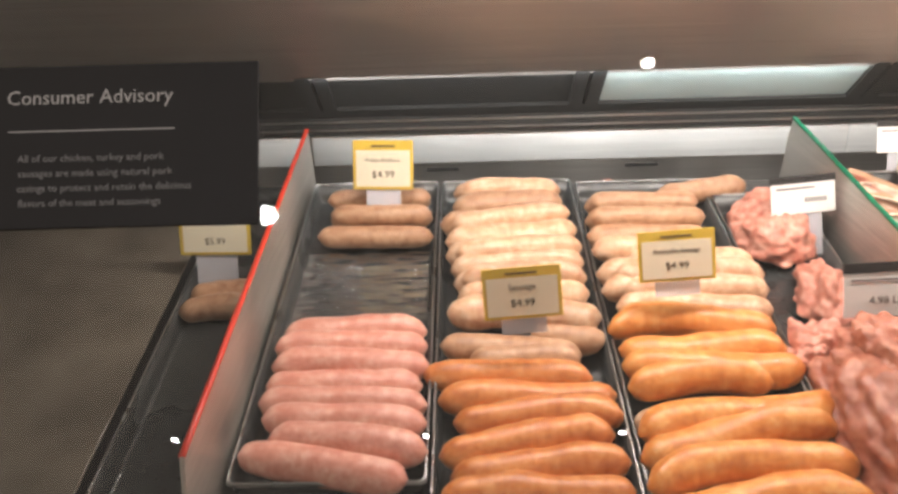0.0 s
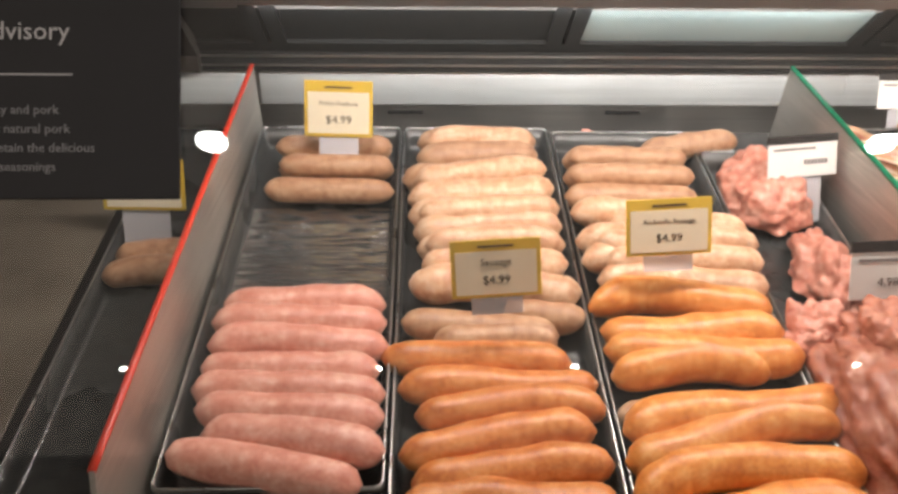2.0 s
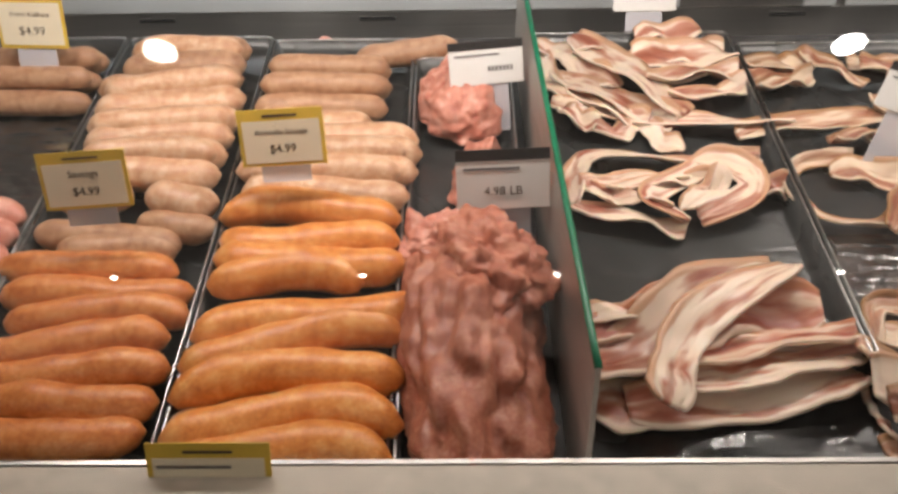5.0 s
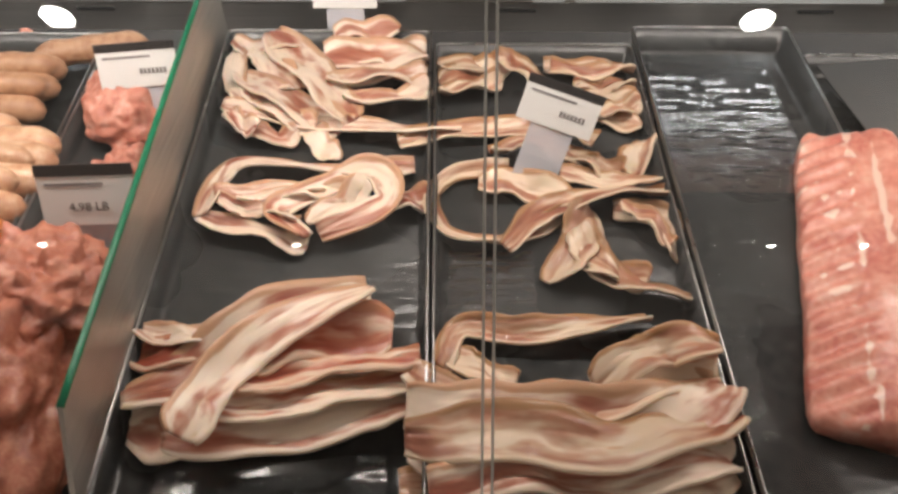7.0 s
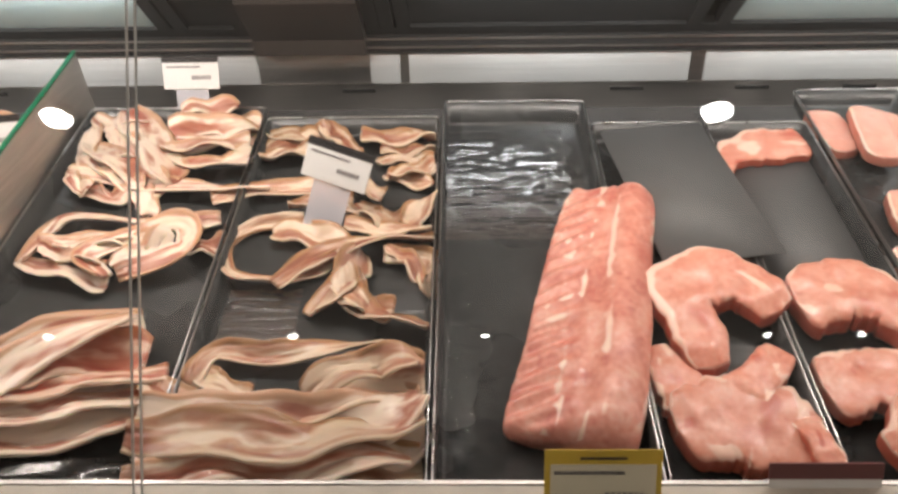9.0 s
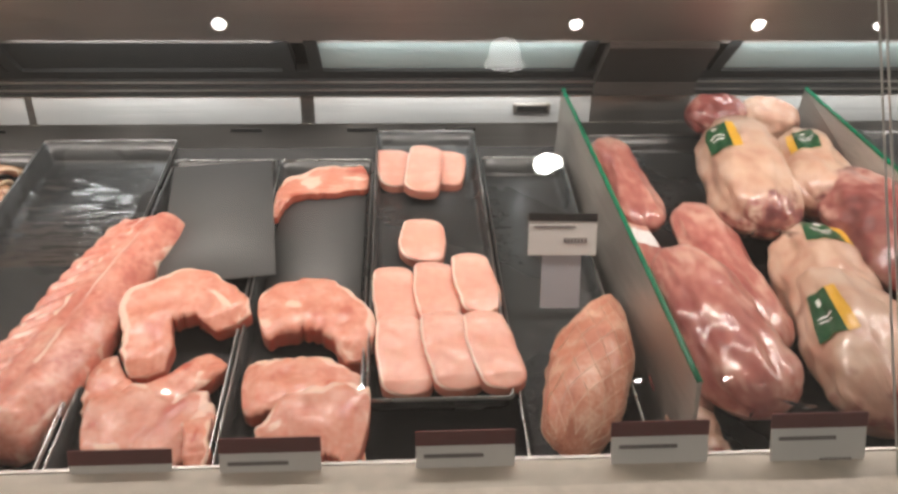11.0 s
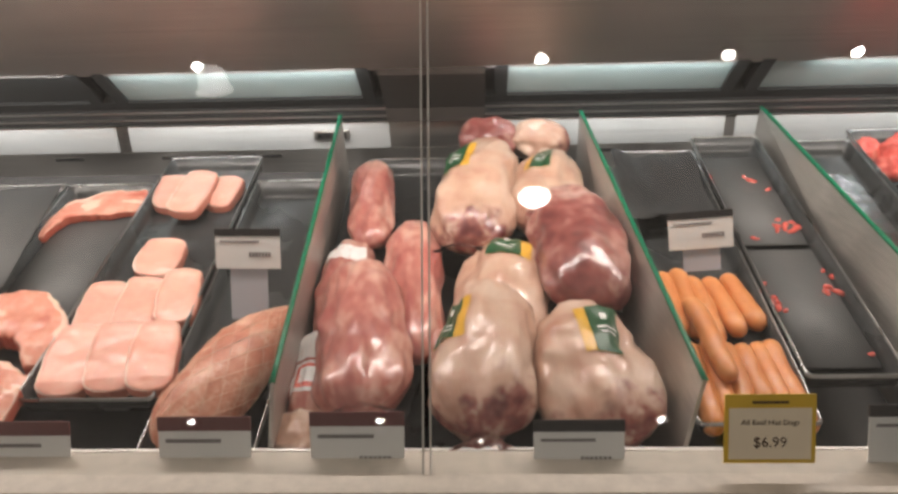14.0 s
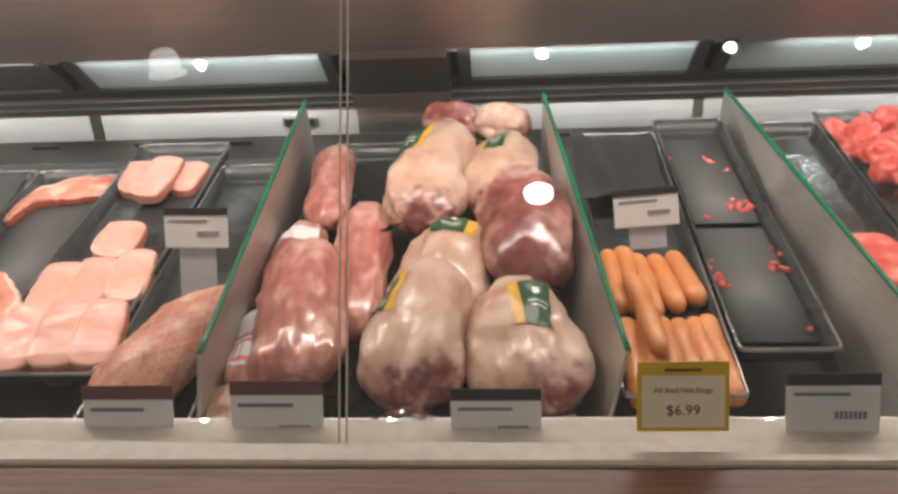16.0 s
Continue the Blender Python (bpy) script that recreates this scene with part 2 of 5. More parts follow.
def duck_look():
    """Pale skin, dark red towards the cut end (uv.x), under tight film."""
    m, nt, b = shader("vacuum_packed_duck", 0.34, 0, 0.6)
    sep = nt.nodes.new("ShaderNodeSeparateXYZ")
    nt.links.new(coords(nt, "UV"), sep.inputs["Vector"])
    n1, n2, n3 = noise_out(nt, coords(nt), 20, 4), noise_out(nt, coords(nt), 60, 4), noise_out(nt, coords(nt, "Object", (75, 30, 75)), 1.0, 5, 0.65)
    skin = ramp(nt, [(0.3, (0.46, 0.23, 0.165)), (0.5, (0.58, 0.375, 0.275)), (0.7, (0.66, 0.50, 0.40))], n1)
    flesh = ramp(nt, [(0.35, (0.15, 0.03, 0.03)), (0.52, (0.32, 0.10, 0.08)), (0.68, (0.62, 0.42, 0.33))], n2)
    add = nt.nodes.new("ShaderNodeMath")
    add.operation = "MULTIPLY_ADD"
    add.inputs[1].default_value = 0.7
    nt.links.new(n1, add.inputs[0])
    nt.links.new(sep.outputs["X"], add.inputs[2])
    fac = ramp(nt, [(0.0, (0, 0, 0)), (0.93, (0, 0, 0)), (1.0, (1, 1, 1))], noise_scale(nt, add.outputs["Value"]))
    mc = nt.nodes.new("ShaderNodeMix")
    mc.data_type = "RGBA"
    nt.links.new(fac, mc.inputs[0])
    nt.links.new(skin, mc.inputs[6])
    nt.links.new(flesh, mc.inputs[7])
    nt.links.new(tinted(nt, mc.outputs[2], 0.08), b.inputs["Base Color"])
    bump(nt, b, n3, 0.6, 0.006)
    return m


def noise_scale(nt, source):
    k = nt.nodes.new("ShaderNodeMath")
    k.operation = "MULTIPLY"
    k.inputs[1].default_value = 0.78
    nt.links.new(source, k.inputs[0])
    return k.outputs["Value"]


DUCK_M = duck_look()
DUCK_RED_M = speckled("vacuum_packed_duck_flesh", (0.11, 0.025, 0.025), (0.27, 0.08, 0.07), (0.54, 0.31, 0.26), 11, 0.3, 0.6, 0.9, 60)
TRAY_M = tray_look()
RIM_M = metal("worn_tray_rim", (0.42, 0.42, 0.41), 0.3, (200, 4, 200))
STEEL_M = metal("brushed_case_steel", (0.52, 0.50, 0.47), 0.38)
STEEL_DIV_M = metal("divider_steel", (0.60, 0.57, 0.53), 0.5, (300, 5, 300))
WHITE_STEEL_M = metal("bright_strip_steel", (0.80, 0.82, 0.82), 0.42, (3, 200, 200), 0.5)
CANOPY_M = metal("canopy_steel", (0.40, 0.36, 0.33), 0.45, (2, 260, 260), 0.8)
PILLAR_M = plain("brown_pillar", (0.05, 0.042, 0.037), 0.35, 0.2, 15)
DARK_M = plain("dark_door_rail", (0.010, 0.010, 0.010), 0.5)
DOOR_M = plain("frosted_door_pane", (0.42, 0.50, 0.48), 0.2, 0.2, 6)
DECK_M = plain("dark_deck_paint", (0.03, 0.03, 0.032), 0.5)
GREEN_M = plain("green_plastic_edge", (0.0, 0.16, 0.075), 0.35)
RED_EDGE_M = plain("red_plastic_edge", (0.62, 0.045, 0.02), 0.35)
SIDE_M = plain("dull_side_plate", (0.15, 0.128, 0.102), 0.24, 0.5, 8)
SILL_M = plain("cream_stone_sill", (0.56, 0.50, 0.42), 0.4, 0.2, 60)
WOOD_M = speckled("brown_bumper_wood", (0.10, 0.045, 0.03), (0.16, 0.075, 0.05), (0.20, 0.10, 0.07), 6, 0.35, 0.2, 0.1, 60, 0.02, (1, 25, 25))
TRIM_M = metal("pale_trim_strip", (0.62, 0.57, 0.51), 0.45)
BODY_M = plain("dark_brown_case_body", (0.035, 0.022, 0.02), 0.5)
GLASS_M = clear_glass("front_glass", (0.97, 0.98, 0.975))
GLASS_EDGE_M = plain("polished_glass_edge", (0.62, 0.62, 0.58), 0.2)
STALK_M = clear_glass("clear_plastic_stalk", (0.9, 0.9, 0.92), 1.0, 0.2)
_nt = STALK_M.node_tree
_haze, _mix = node(_nt, "ShaderNodeBsdfDiffuse", Color=(0.75, 0.74, 0.78, 1)), node(_nt, "ShaderNodeMixShader", Fac=0.42)
_out = next(n for n in _nt.nodes if n.type == "OUTPUT_MATERIAL")
_nt.links.new(_out.inputs["Surface"].links[0].from_socket, _mix.inputs[1])
_nt.links.new(_haze.outputs["BSDF"], _mix.inputs[2])
_nt.links.new(_mix.outputs["Shader"], _out.inputs["Surface"])
TAIL_M = clear_glass("clear_pack_film", (0.90, 0.90, 0.90), 1.6, 0.15)
FILM_M = clear_glass("clear_wet_film", (0.96, 0.965, 0.97), 0.42, 0.15)
CARD_M = plain("white_price_card", (0.80, 0.79, 0.77), 0.45, 0.05)
CREAM_M = plain("cream_price_card", (0.80, 0.72, 0.55), 0.5, 0.06)
YELLOW_M = plain("yellow_card_border", (0.70, 0.48, 0.06), 0.5, 0.15)
BLACK_M = plain("black_card_print", (0.025, 0.022, 0.022), 0.45)
MAROON_M = plain("maroon_card_band", (0.16, 0.055, 0.055), 0.45)
INK_M = plain("brown_ink", (0.08, 0.05, 0.03), 0.6)
GREY_INK_M = plain("grey_ink", (0.22, 0.20, 0.20), 0.6)
SIGN_M = plain("black_sign_board", (0.02, 0.02, 0.024), 0.5)
SIGN_INK_M = plain("pale_sign_print", (0.80, 0.80, 0.82), 0.6)
GREY_SIGN_INK_M = plain("grey_sign_print", (0.42, 0.42, 0.44), 0.6)
PAPER_M = plain("dark_tray_paper", (0.105, 0.106, 0.105), 0.55, 0.12, 40)
BLACK_PAPER_M = plain("black_tray_paper", (0.02, 0.02, 0.021), 0.6)
LABEL_GREEN_M = plain("green_duck_label", (0.02, 0.085, 0.035), 0.3)
LABEL_YELLOW_M = plain("yellow_duck_label", (0.74, 0.42, 0.05), 0.3)
LABEL_WHITE_M = plain("white_pack_label", (0.78, 0.77, 0.76), 0.35)
STRING_M = plain("butcher_netting", (0.74, 0.48, 0.35), 0.7)
CEIL_M = plain("dim_ceiling_paint", (0.30, 0.26, 0.23), 0.8)
WALL_M = plain("store_wall_paint", (0.26, 0.21, 0.18), 0.8)
FLOOR_M = plain("store_floor_tile", (0.30, 0.27, 0.24), 0.4)
LAMP_M = glowing("ceiling_lamp_glow", (1.0, 0.95, 0.86), 90)
SPOT_M = glowing("spot_lamp_glow", (1.0, 0.96, 0.9), 70)
SHADE_M = glowing("lit_lamp_shade", (1.0, 0.97, 0.92), 5)
LAMP_BODY_M = plain("white_lamp_body", (0.7, 0.7, 0.7), 0.4)


# ---- mesh helpers ----
def rim(y):
    """Height of the sloping deck's rim plane."""
    return 1.038 + (y - 1.165) * 0.15


SLOPE = math.degrees(math.atan(0.15))


def deck(x, y, h=0.0, rz=0.0):
    return pose(x, y, rim(y) + h) @ pose(0, 0, 0, SLOPE) @ pose(0, 0, 0, 0, 0, rz)


def part(name, bm, material, parent=None, label="", smooth=True, m=None):
    me = bpy.data.meshes.new(name)
    bm.normal_update()
    bm.to_mesh(me)
    bm.free()
    me.materials.append(material)
    if smooth:
        for p in me.polygons:
            p.use_smooth = True
    ob = new(name, me)
    if m is not None:
        ob.matrix_basis = m
    ob.parent = parent
    if label:
        ob["label"] = label
    return ob


def empty(name, m, label, category, group="", kind=""):
    ob = new(name)
    ob.empty_display_size = 0.02
    ob.matrix_basis = m
    return tagged(ob, label, category, group, kind)


def box(bm, x0, x1, y0, y1, z0, z1, bev=0.0):
    r = bmesh.ops.create_cube(bm, size=1.0)
    for v in r["verts"]:
        v.co = Vector(((x0 + x1) / 2 + v.co.x * (x1 - x0), (y0 + y1) / 2 + v.co.y * (y1 - y0), (z0 + z1) / 2 + v.co.z * (z1 - z0)))
    if bev:
        es = {e for v in r["verts"] for e in v.link_edges}
        bmesh.ops.bevel(bm, geom=list(es), offset=bev, segments=2, profile=0.5, affect="EDGES")
    return bm


def prism(profile, x0, x1):
    """A profile of (y, z) points swept along x."""
    bm = bmesh.new()
    a = [bm.verts.new((x0, y, z)) for y, z in profile]
    b = [bm.verts.new((x1, y, z)) for y, z in profile]
    n = len(profile)
    for i in range(n):
        bm.faces.new((a[i], a[(i + 1) % n], b[(i + 1) % n], b[i]))
    bm.faces.new(a[::-1])
    bm.faces.new(b)
    bmesh.ops.recalc_face_normals(bm, faces=bm.faces)
    return bm


def grid_surface(nu, nv, f, closed=True):
    """A surface f(u, v) -> point, uv; u runs along (0..1), v round."""
    bm = bmesh.new()
    uvl = bm.loops.layers.uv.new("uv")
    rows, uvs = [], {}
    for i in range(nu):
        row = []
        for j in range(nv):
            p, uv = f(i / (nu - 1), j / nv if closed else j / (nv - 1))
            vert = bm.verts.new(p)
            uvs[vert] = uv
            row.append(vert)
        rows.append(row)
    last = nv if closed else nv - 1
    for i in range(nu - 1):
        for j in range(last):
            q = (rows[i][j], rows[i + 1][j], rows[i + 1][(j + 1) % nv], rows[i][(j + 1) % nv])
            try:
                face = bm.faces.new(q)
            except ValueError:
                continue
            for loop in face.loops:
                loop[uvl].uv = uvs[loop.vert]
    if closed:
        for row in (rows[0], rows[-1]):
            face = bm.faces.new(row)
            for loop in face.loops:
                loop[uvl].uv = uvs[loop.vert]
    bmesh.ops.recalc_face_normals(bm, faces=bm.faces)
    return bm


def wob(p, scale, seed):
    return noise.noise(Vector(p) * scale + Vector((seed * 3.1, seed * 1.7, seed * 5.3)))


def lettering(text, size, material, parent, x, y, z, name="lettering"):
    """Raised letters on a card, facing -y, centred on x."""
    c = bpy.data.curves.new("letters", "FONT")
    c.body, c.size, c.align_x, c.extrude, c.resolution_u = text, size, "CENTER", 0.0002, 2
    tmp = new("letters", c)
    me = bpy.data.meshes.new_from_object(tmp.evaluated_get(bpy.context.evaluated_depsgraph_get()))
    bpy.data.objects.remove(tmp)
    bpy.data.curves.remove(c)
    me.materials.append(material)
    ob = new(name, me)
    ob.matrix_basis = pose(x, y, z, 90)
    ob.parent = parent
    return ob


# ---- the case ----
X0, X1 = -1.25, 4.1
GL = 31.2  # lean of the front glass from the upright


def glass_y(z):
    return 0.43 + (z - 1.0) * math.tan(radians(GL))


tagged(part("display_case_base", prism([(0.37, 0.0), (1.45, 0.0), (1.45, 0.90), (0.47, 0.80), (0.47, 0.90), (0.37, 0.945)], X0, X1), BODY_M, smooth=False), "dark brown refrigerated display case base on the floor", "display case", kind="structure")
tagged(part("deck", prism([(0.47, 0.86), (0.47, 0.885), (1.33, 0.985), (1.33, 0.91)], X0, X1), DECK_M, smooth=False), "dark sloping deck under the meat trays", "deck", kind="structure")
tagged(part("bumper", prism([(0.345, 0.945), (0.345, 0.978), (0.350, 0.985), (0.398, 0.988), (0.398, 0.945)], X0, X1), WOOD_M, smooth=False), "dark brown bumper ledge along the case front", "bumper", kind="structure")
tagged(part("trim", prism([(0.340, 0.953), (0.340, 0.974), (0.3445, 0.976), (0.3445, 0.951)], X0, X1), TRIM_M, smooth=False), "pale metal trim strip under the bumper", "trim", kind="structure")
tagged(part("sill", prism([(0.399, 0.945), (0.399, 0.991), (0.402, 0.994), (0.460, 0.994), (0.464, 0.990), (0.464, 0.945)], X0, X1), SILL_M, smooth=False), "cream sill that carries the front glass", "sill", kind="structure")
tagged(part("front_panel", prism([(0.466, 0.90), (0.466, 0.990), (0.470, 0.990), (0.490, 0.935), (0.490, 0.90)], X0, X1), STEEL_M, smooth=False), "brushed steel lip in front of the trays", "panel", kind="structure")
back = empty("back_panel", pose(0, 1.3, 1.0), "brushed steel back panel with air slots", "panel", kind="structure")
part("sheet", prism([(0.0, -0.09), (0.012, -0.09), (0.012, 0.026), (0.0, 0.026)], X0, X1), STEEL_M, back, smooth=False)
for sx in (-0.02, 0.326, 0.963, 1.419, 1.63, 1.81, 2.45, 2.75):
    part("air_slot", box(bmesh.new(), sx - 0.028, sx + 0.028, -0.0025, 0.002, 0.013, 0.019), DARK_M, back, "dark air slot", False)
strip = empty("bright_strip", pose(0, 1.3, 1.03), "bright pale strip above the back panel", "strip", kind="structure")
for a, b in ((X0, -0.255), (-0.245, 0.675), (0.675, 0.795), (0.985, 1.035), (1.05, 1.52), (1.545, 2.05), (2.235, 2.68), (2.70, X1)):
    part("panel", box(bmesh.new(), a, b, 0.0, 0.012, -0.003, 0.052, 0.002), WHITE_STEEL_M, strip)
# unlit stretches of the same strip: the shade is put in as darker steel
for a, b in ((0.795, 0.985), (2.05, 2.235)):
    part("dull_panel", box(bmesh.new(), a, b, 0.002, 0.012, -0.003, 0.052, 0.002), STEEL_M, strip, "strip panel in darker steel for its unlit stretch")
for a, b in ((-0.255, -0.245), (1.035, 1.05), (1.52, 1.545), (2.68, 2.70)):
    part("joint", box(bmesh.new(), a, b, 0.004, 0.012, -0.003, 0.052), STEEL_M, strip, smooth=False)
for px in (-0.42, 0.89, 2.14):
    pillar = empty("pillar", pose(px, 1.28, 1.027), "dark brown pillar between the rear doors", "pillar", kind="structure")
    part("post", prism([(0.0, 0.058), (0.03, 0.058), (0.03, 0.14), (-0.08, 0.18), (-0.08, 0.165), (-0.004, 0.085)], -0.092, 0.092), PILLAR_M, pillar, smooth=False)
rail = empty("rear_door_rail", pose(0, 1.3, 1.08), "black sliding door rail with a bright metal edge", "door rail", kind="structure")
part("channel", prism([(-0.006, 0.003), (0.02, 0.003), (0.02, 0.042), (-0.006, 0.034)], X0, X1), DARK_M, rail, smooth=False)
for z in (0.012, 0.026):
    part("metal_edge", box(bmesh.new(), X0, X1, -0.009, -0.005, z, z + 0.0025), STEEL_M, rail, smooth=False)
part("upper_channel", prism([(-0.006, 0.034), (0.02, 0.042), (-0.012, 0.062), (-0.024, 0.052)], X0, X1), DARK_M, rail, smooth=False)


def rear_door(a, b, dark=False):
    d = empty("rear_door", pose(0, 1.276, 1.132), "frosted sliding rear door of the display case", "door", "rear doors", "structure")
    dy, dz = -0.078, 0.073
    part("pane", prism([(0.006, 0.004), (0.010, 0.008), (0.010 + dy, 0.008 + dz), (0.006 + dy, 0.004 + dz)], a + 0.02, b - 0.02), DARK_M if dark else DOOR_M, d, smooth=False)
    for e in (a, b - 0.022):
        part("stile", prism([(0.0, 0.0), (0.014, 0.012), (0.014 + dy, 0.012 + dz), (dy, dz)], e, e + 0.022), DARK_M, d, smooth=False)


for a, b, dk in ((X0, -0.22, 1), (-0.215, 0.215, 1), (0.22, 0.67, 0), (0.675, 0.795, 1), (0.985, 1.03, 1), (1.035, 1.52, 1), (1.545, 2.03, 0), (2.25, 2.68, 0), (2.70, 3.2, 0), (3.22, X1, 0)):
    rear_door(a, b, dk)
tagged(part("canopy", prism([(1.198, 1.207), (1.205, 1.200), (0.875, 1.497), (0.868, 1.504)][::-1], X0, X1), CANOPY_M, smooth=False), "brushed grey steel canopy panel over the case", "canopy", kind="structure")
tagged(part("canopy_top", box(bmesh.new(), X0, X1, 0.70, 1.45, 1.505, 1.53), CANOPY_M, smooth=False), "steel top of the display case", "canopy", kind="structure")
tagged(part("case_back", box(bmesh.new(), X0, X1, 1.33, 1.36, 0.9, 1.505), DARK_M, smooth=False), "dark back wall of the display case", "panel", kind="structure")
for a in (X0 - 0.02, X1):
    tagged(part("case_end", box(bmesh.new(), a, a + 0.02, 0.37, 1.45, 0.0, 1.53), STEEL_M, smooth=False), "steel end panel of the display case", "panel", kind="structure")
# box on the strip
gauge = empty("thermometer", pose(1.94, 1.296, 1.057), "small grey digital thermometer on the back strip", "thermometer")
part("case", box(bmesh.new(), -0.034, 0.034, -0.006, 0.003, -0.009, 0.010, 0.002), STEEL_M, gauge)
part("display", box(bmesh.new(), -0.028, 0.028, -0.0075, -0.004, -0.005, 0.006), DARK_M, gauge, "dark display", False)

# front glass, in panes with open joints
SEAMS = (-1.25, -0.413, 0.877, 2.167, 3.457, 4.1)
for a, b in zip(SEAMS, SEAMS[1:]):
    g = empty("front_glass_pane", pose(0, glass_y(0.994), 0.994) @ pose(0, 0, 0, -GL), "clear slanted front glass of the display case", "glass pane", "front glass panes", "structure")
    h = 0.506 / math.cos(radians(GL))
    pane = part("pane", box(bmesh.new(), a + 0.0045, b - 0.0045, 0, 0.001, 0, h), GLASS_M, g, smooth=False)
    pane.visible_shadow = False
    for e in (a + 0.0025, b - 0.0045):
        part("edge", box(bmesh.new(), e, e + 0.0018, -0.0006, 0.0014, 0, h, 0.0004), GLASS_EDGE_M, g, "polished pale glass edge")


# dividers between the sections
def divider(x, edge, label, x_front=None):
    d = empty("divider", pose(x, 0, 0), label, "divider", "section dividers")
    xf = (x_front or x) - x
    y0, y1, t = 0.522, 1.202, 0.0022
    top0, top1 = rim(y0) + 0.092, rim(y1) + 0.078
    bm = bmesh.new()
    q = [(0.475, 0.885), (1.225, 0.985), (y1, top1), (y0, top0)]
    foot = min(xf, 0.012)  # the plate leans a little towards its top edge
    xs = [foot, 0, 0, xf]
    va = [bm.verts.new((x - t, y, z)) for x, (y, z) in zip(xs, q)]
    vb = [bm.verts.new((x + t, y, z)) for x, (y, z) in zip(xs, q)]
    for i in range(4):
        bm.faces.new((va[i], va[(i + 1) % 4], vb[(i + 1) % 4], vb[i]))
    bm.faces.new(va)
    bm.faces.new(vb[::-1])
    bmesh.ops.recalc_face_normals(bm, faces=bm.faces)
    part("plate", bm, STEEL_DIV_M, d, smooth=False)
    bm = bmesh.new()
    n = 24
    ring = []
    for i in range(n):
        s = i / (n - 1)
        y = y0 + (y1 - y0) * s
        c = Vector((xf * (1 - s), y, top0 + (top1 - top0) * s))
        ring.append([bm.verts.new(c + Vector((0.0034 * math.cos(a), 0, 0.0034 * math.sin(a)))) for a in [k * math.pi / 4 for k in range(8)]])
    for i in range(n - 1):
        for k in range(8):
            bm.faces.new((ring[i][k], ring[i + 1][k], ring[i + 1][(k + 1) % 8], ring[i][(k + 1) % 8]))
    bm.faces.new(ring[0])
    bm.faces.new(ring[-1][::-1])
    bmesh.ops.recalc_face_normals(bm, faces=bm.faces)
    part("edge_strip", bm, edge, d, "plastic strip along the top edge")


divider(-0.232, RED_EDGE_M, "steel section divider with a red plastic edge")
for gx, gf in ((0.538, 0.558), (1.976, 2.000), (2.398, 2.450), (2.709, 2.762)):
    divider(gx, GREEN_M, "steel section divider with a green plastic edge", gf)


# trays
def tray(x0, x1, y0, y1, depth=0.032, lift=0.0, label="black steel meat tray on the sloping deck"):
    cx, cy = (x0 + x1) / 2, (y0 + y1) / 2
    t = empty("meat_tray", deck(cx, cy, lift - 0.003), label, "tray", "meat trays")
    hx, hy, w, r = (x1 - x0) / 2, (y1 - y0) / 2 / math.cos(radians(SLOPE)), 0.0030, 0.007

    def loop(bm, ix, iz, rad):
        vs = []
        for sx, sy, a0 in ((1, 1, 0), (-1, 1, 90), (-1, -1, 180), (1, -1, 270)):
            for k in range(4):
                a = radians(a0 + 30 * k)
                vs.append(bm.verts.new((sx * (hx - ix - rad) + rad * math.cos(a), sy * (hy - ix - rad) + rad * math.sin(a), iz)))
        return vs

    def skin(bm, loops, cap):
        for a, b in zip(loops, loops[1:]):
            for k in range(16):
                bm.faces.new((a[k], a[(k + 1) % 16], b[(k + 1) % 16], b[k]))
        if cap:
            bm.faces.new(loops[-1])
        bmesh.ops.recalc_face_normals(bm, faces=bm.faces)
        return bm

    bm = bmesh.new()
    part("pan", skin(bm, [loop(bm, w * 0.6, -0.001, r), loop(bm, w + 0.002, -depth + 0.006, r), loop(bm, w + 0.008, -depth, r * 0.8)], True), TRAY_M, t)
    for p in t.children:
        p.modifiers.new("thickness", "SOLIDIFY").thickness = 0.0015
    bm = bmesh.new()
    part("rolled_rim", skin(bm, [loop(bm, -0.0002, -0.0035, r), loop(bm, 0.0006, 0.0, r), loop(bm, w * 0.5, 0.0016, r), loop(bm, w, 0.0, r), loop(bm, w, -0.0035, r)], False), RIM_M, t, "bright worn rolled rim")
    return t


for x0, x1, y0, y1 in ((-0.224, -0.0225, 0.582, 1.182), (-0.0195, 0.1875, 0.50, 1.18), (0.1905, 0.390, 0.49, 1.17), (0.393, 0.522, 0.49, 1.12), (0.552, 0.834, 0.50, 1.18), (0.837, 1.107, 0.495, 1.15),
                       (1.333, 1.500, 0.507, 1.128), (1.503, 1.656, 0.507, 1.126), (1.832, 1.968, 0.515, 1.13), (2.02, 2.385, 0.49, 1.2)):
    tray(x0, x1, y0, y1)
tray(1.110, 1.330, 0.50, 1.182, 0.04, 0.006, "empty-backed black steel tray with rib slab, wet base")
tray(1.659, 1.828, 0.600, 1.208, 0.03, 0.006)
tray(2.446, 2.577, 0.515, 1.12, 0.028, 0.045)
tray(2.582, 2.696, 0.585, 1.17, 0.028, 0.045, "nearly empty black steel tray with meat scraps")
tray(2.76, 2.86, 0.52, 1.18, 0.03, 0.03)
tray(2.865, 3.10, 0.52, 1.22, 0.03, 0.03)
tray(-0.36, -0.245, 0.50, 1.18, 0.03)
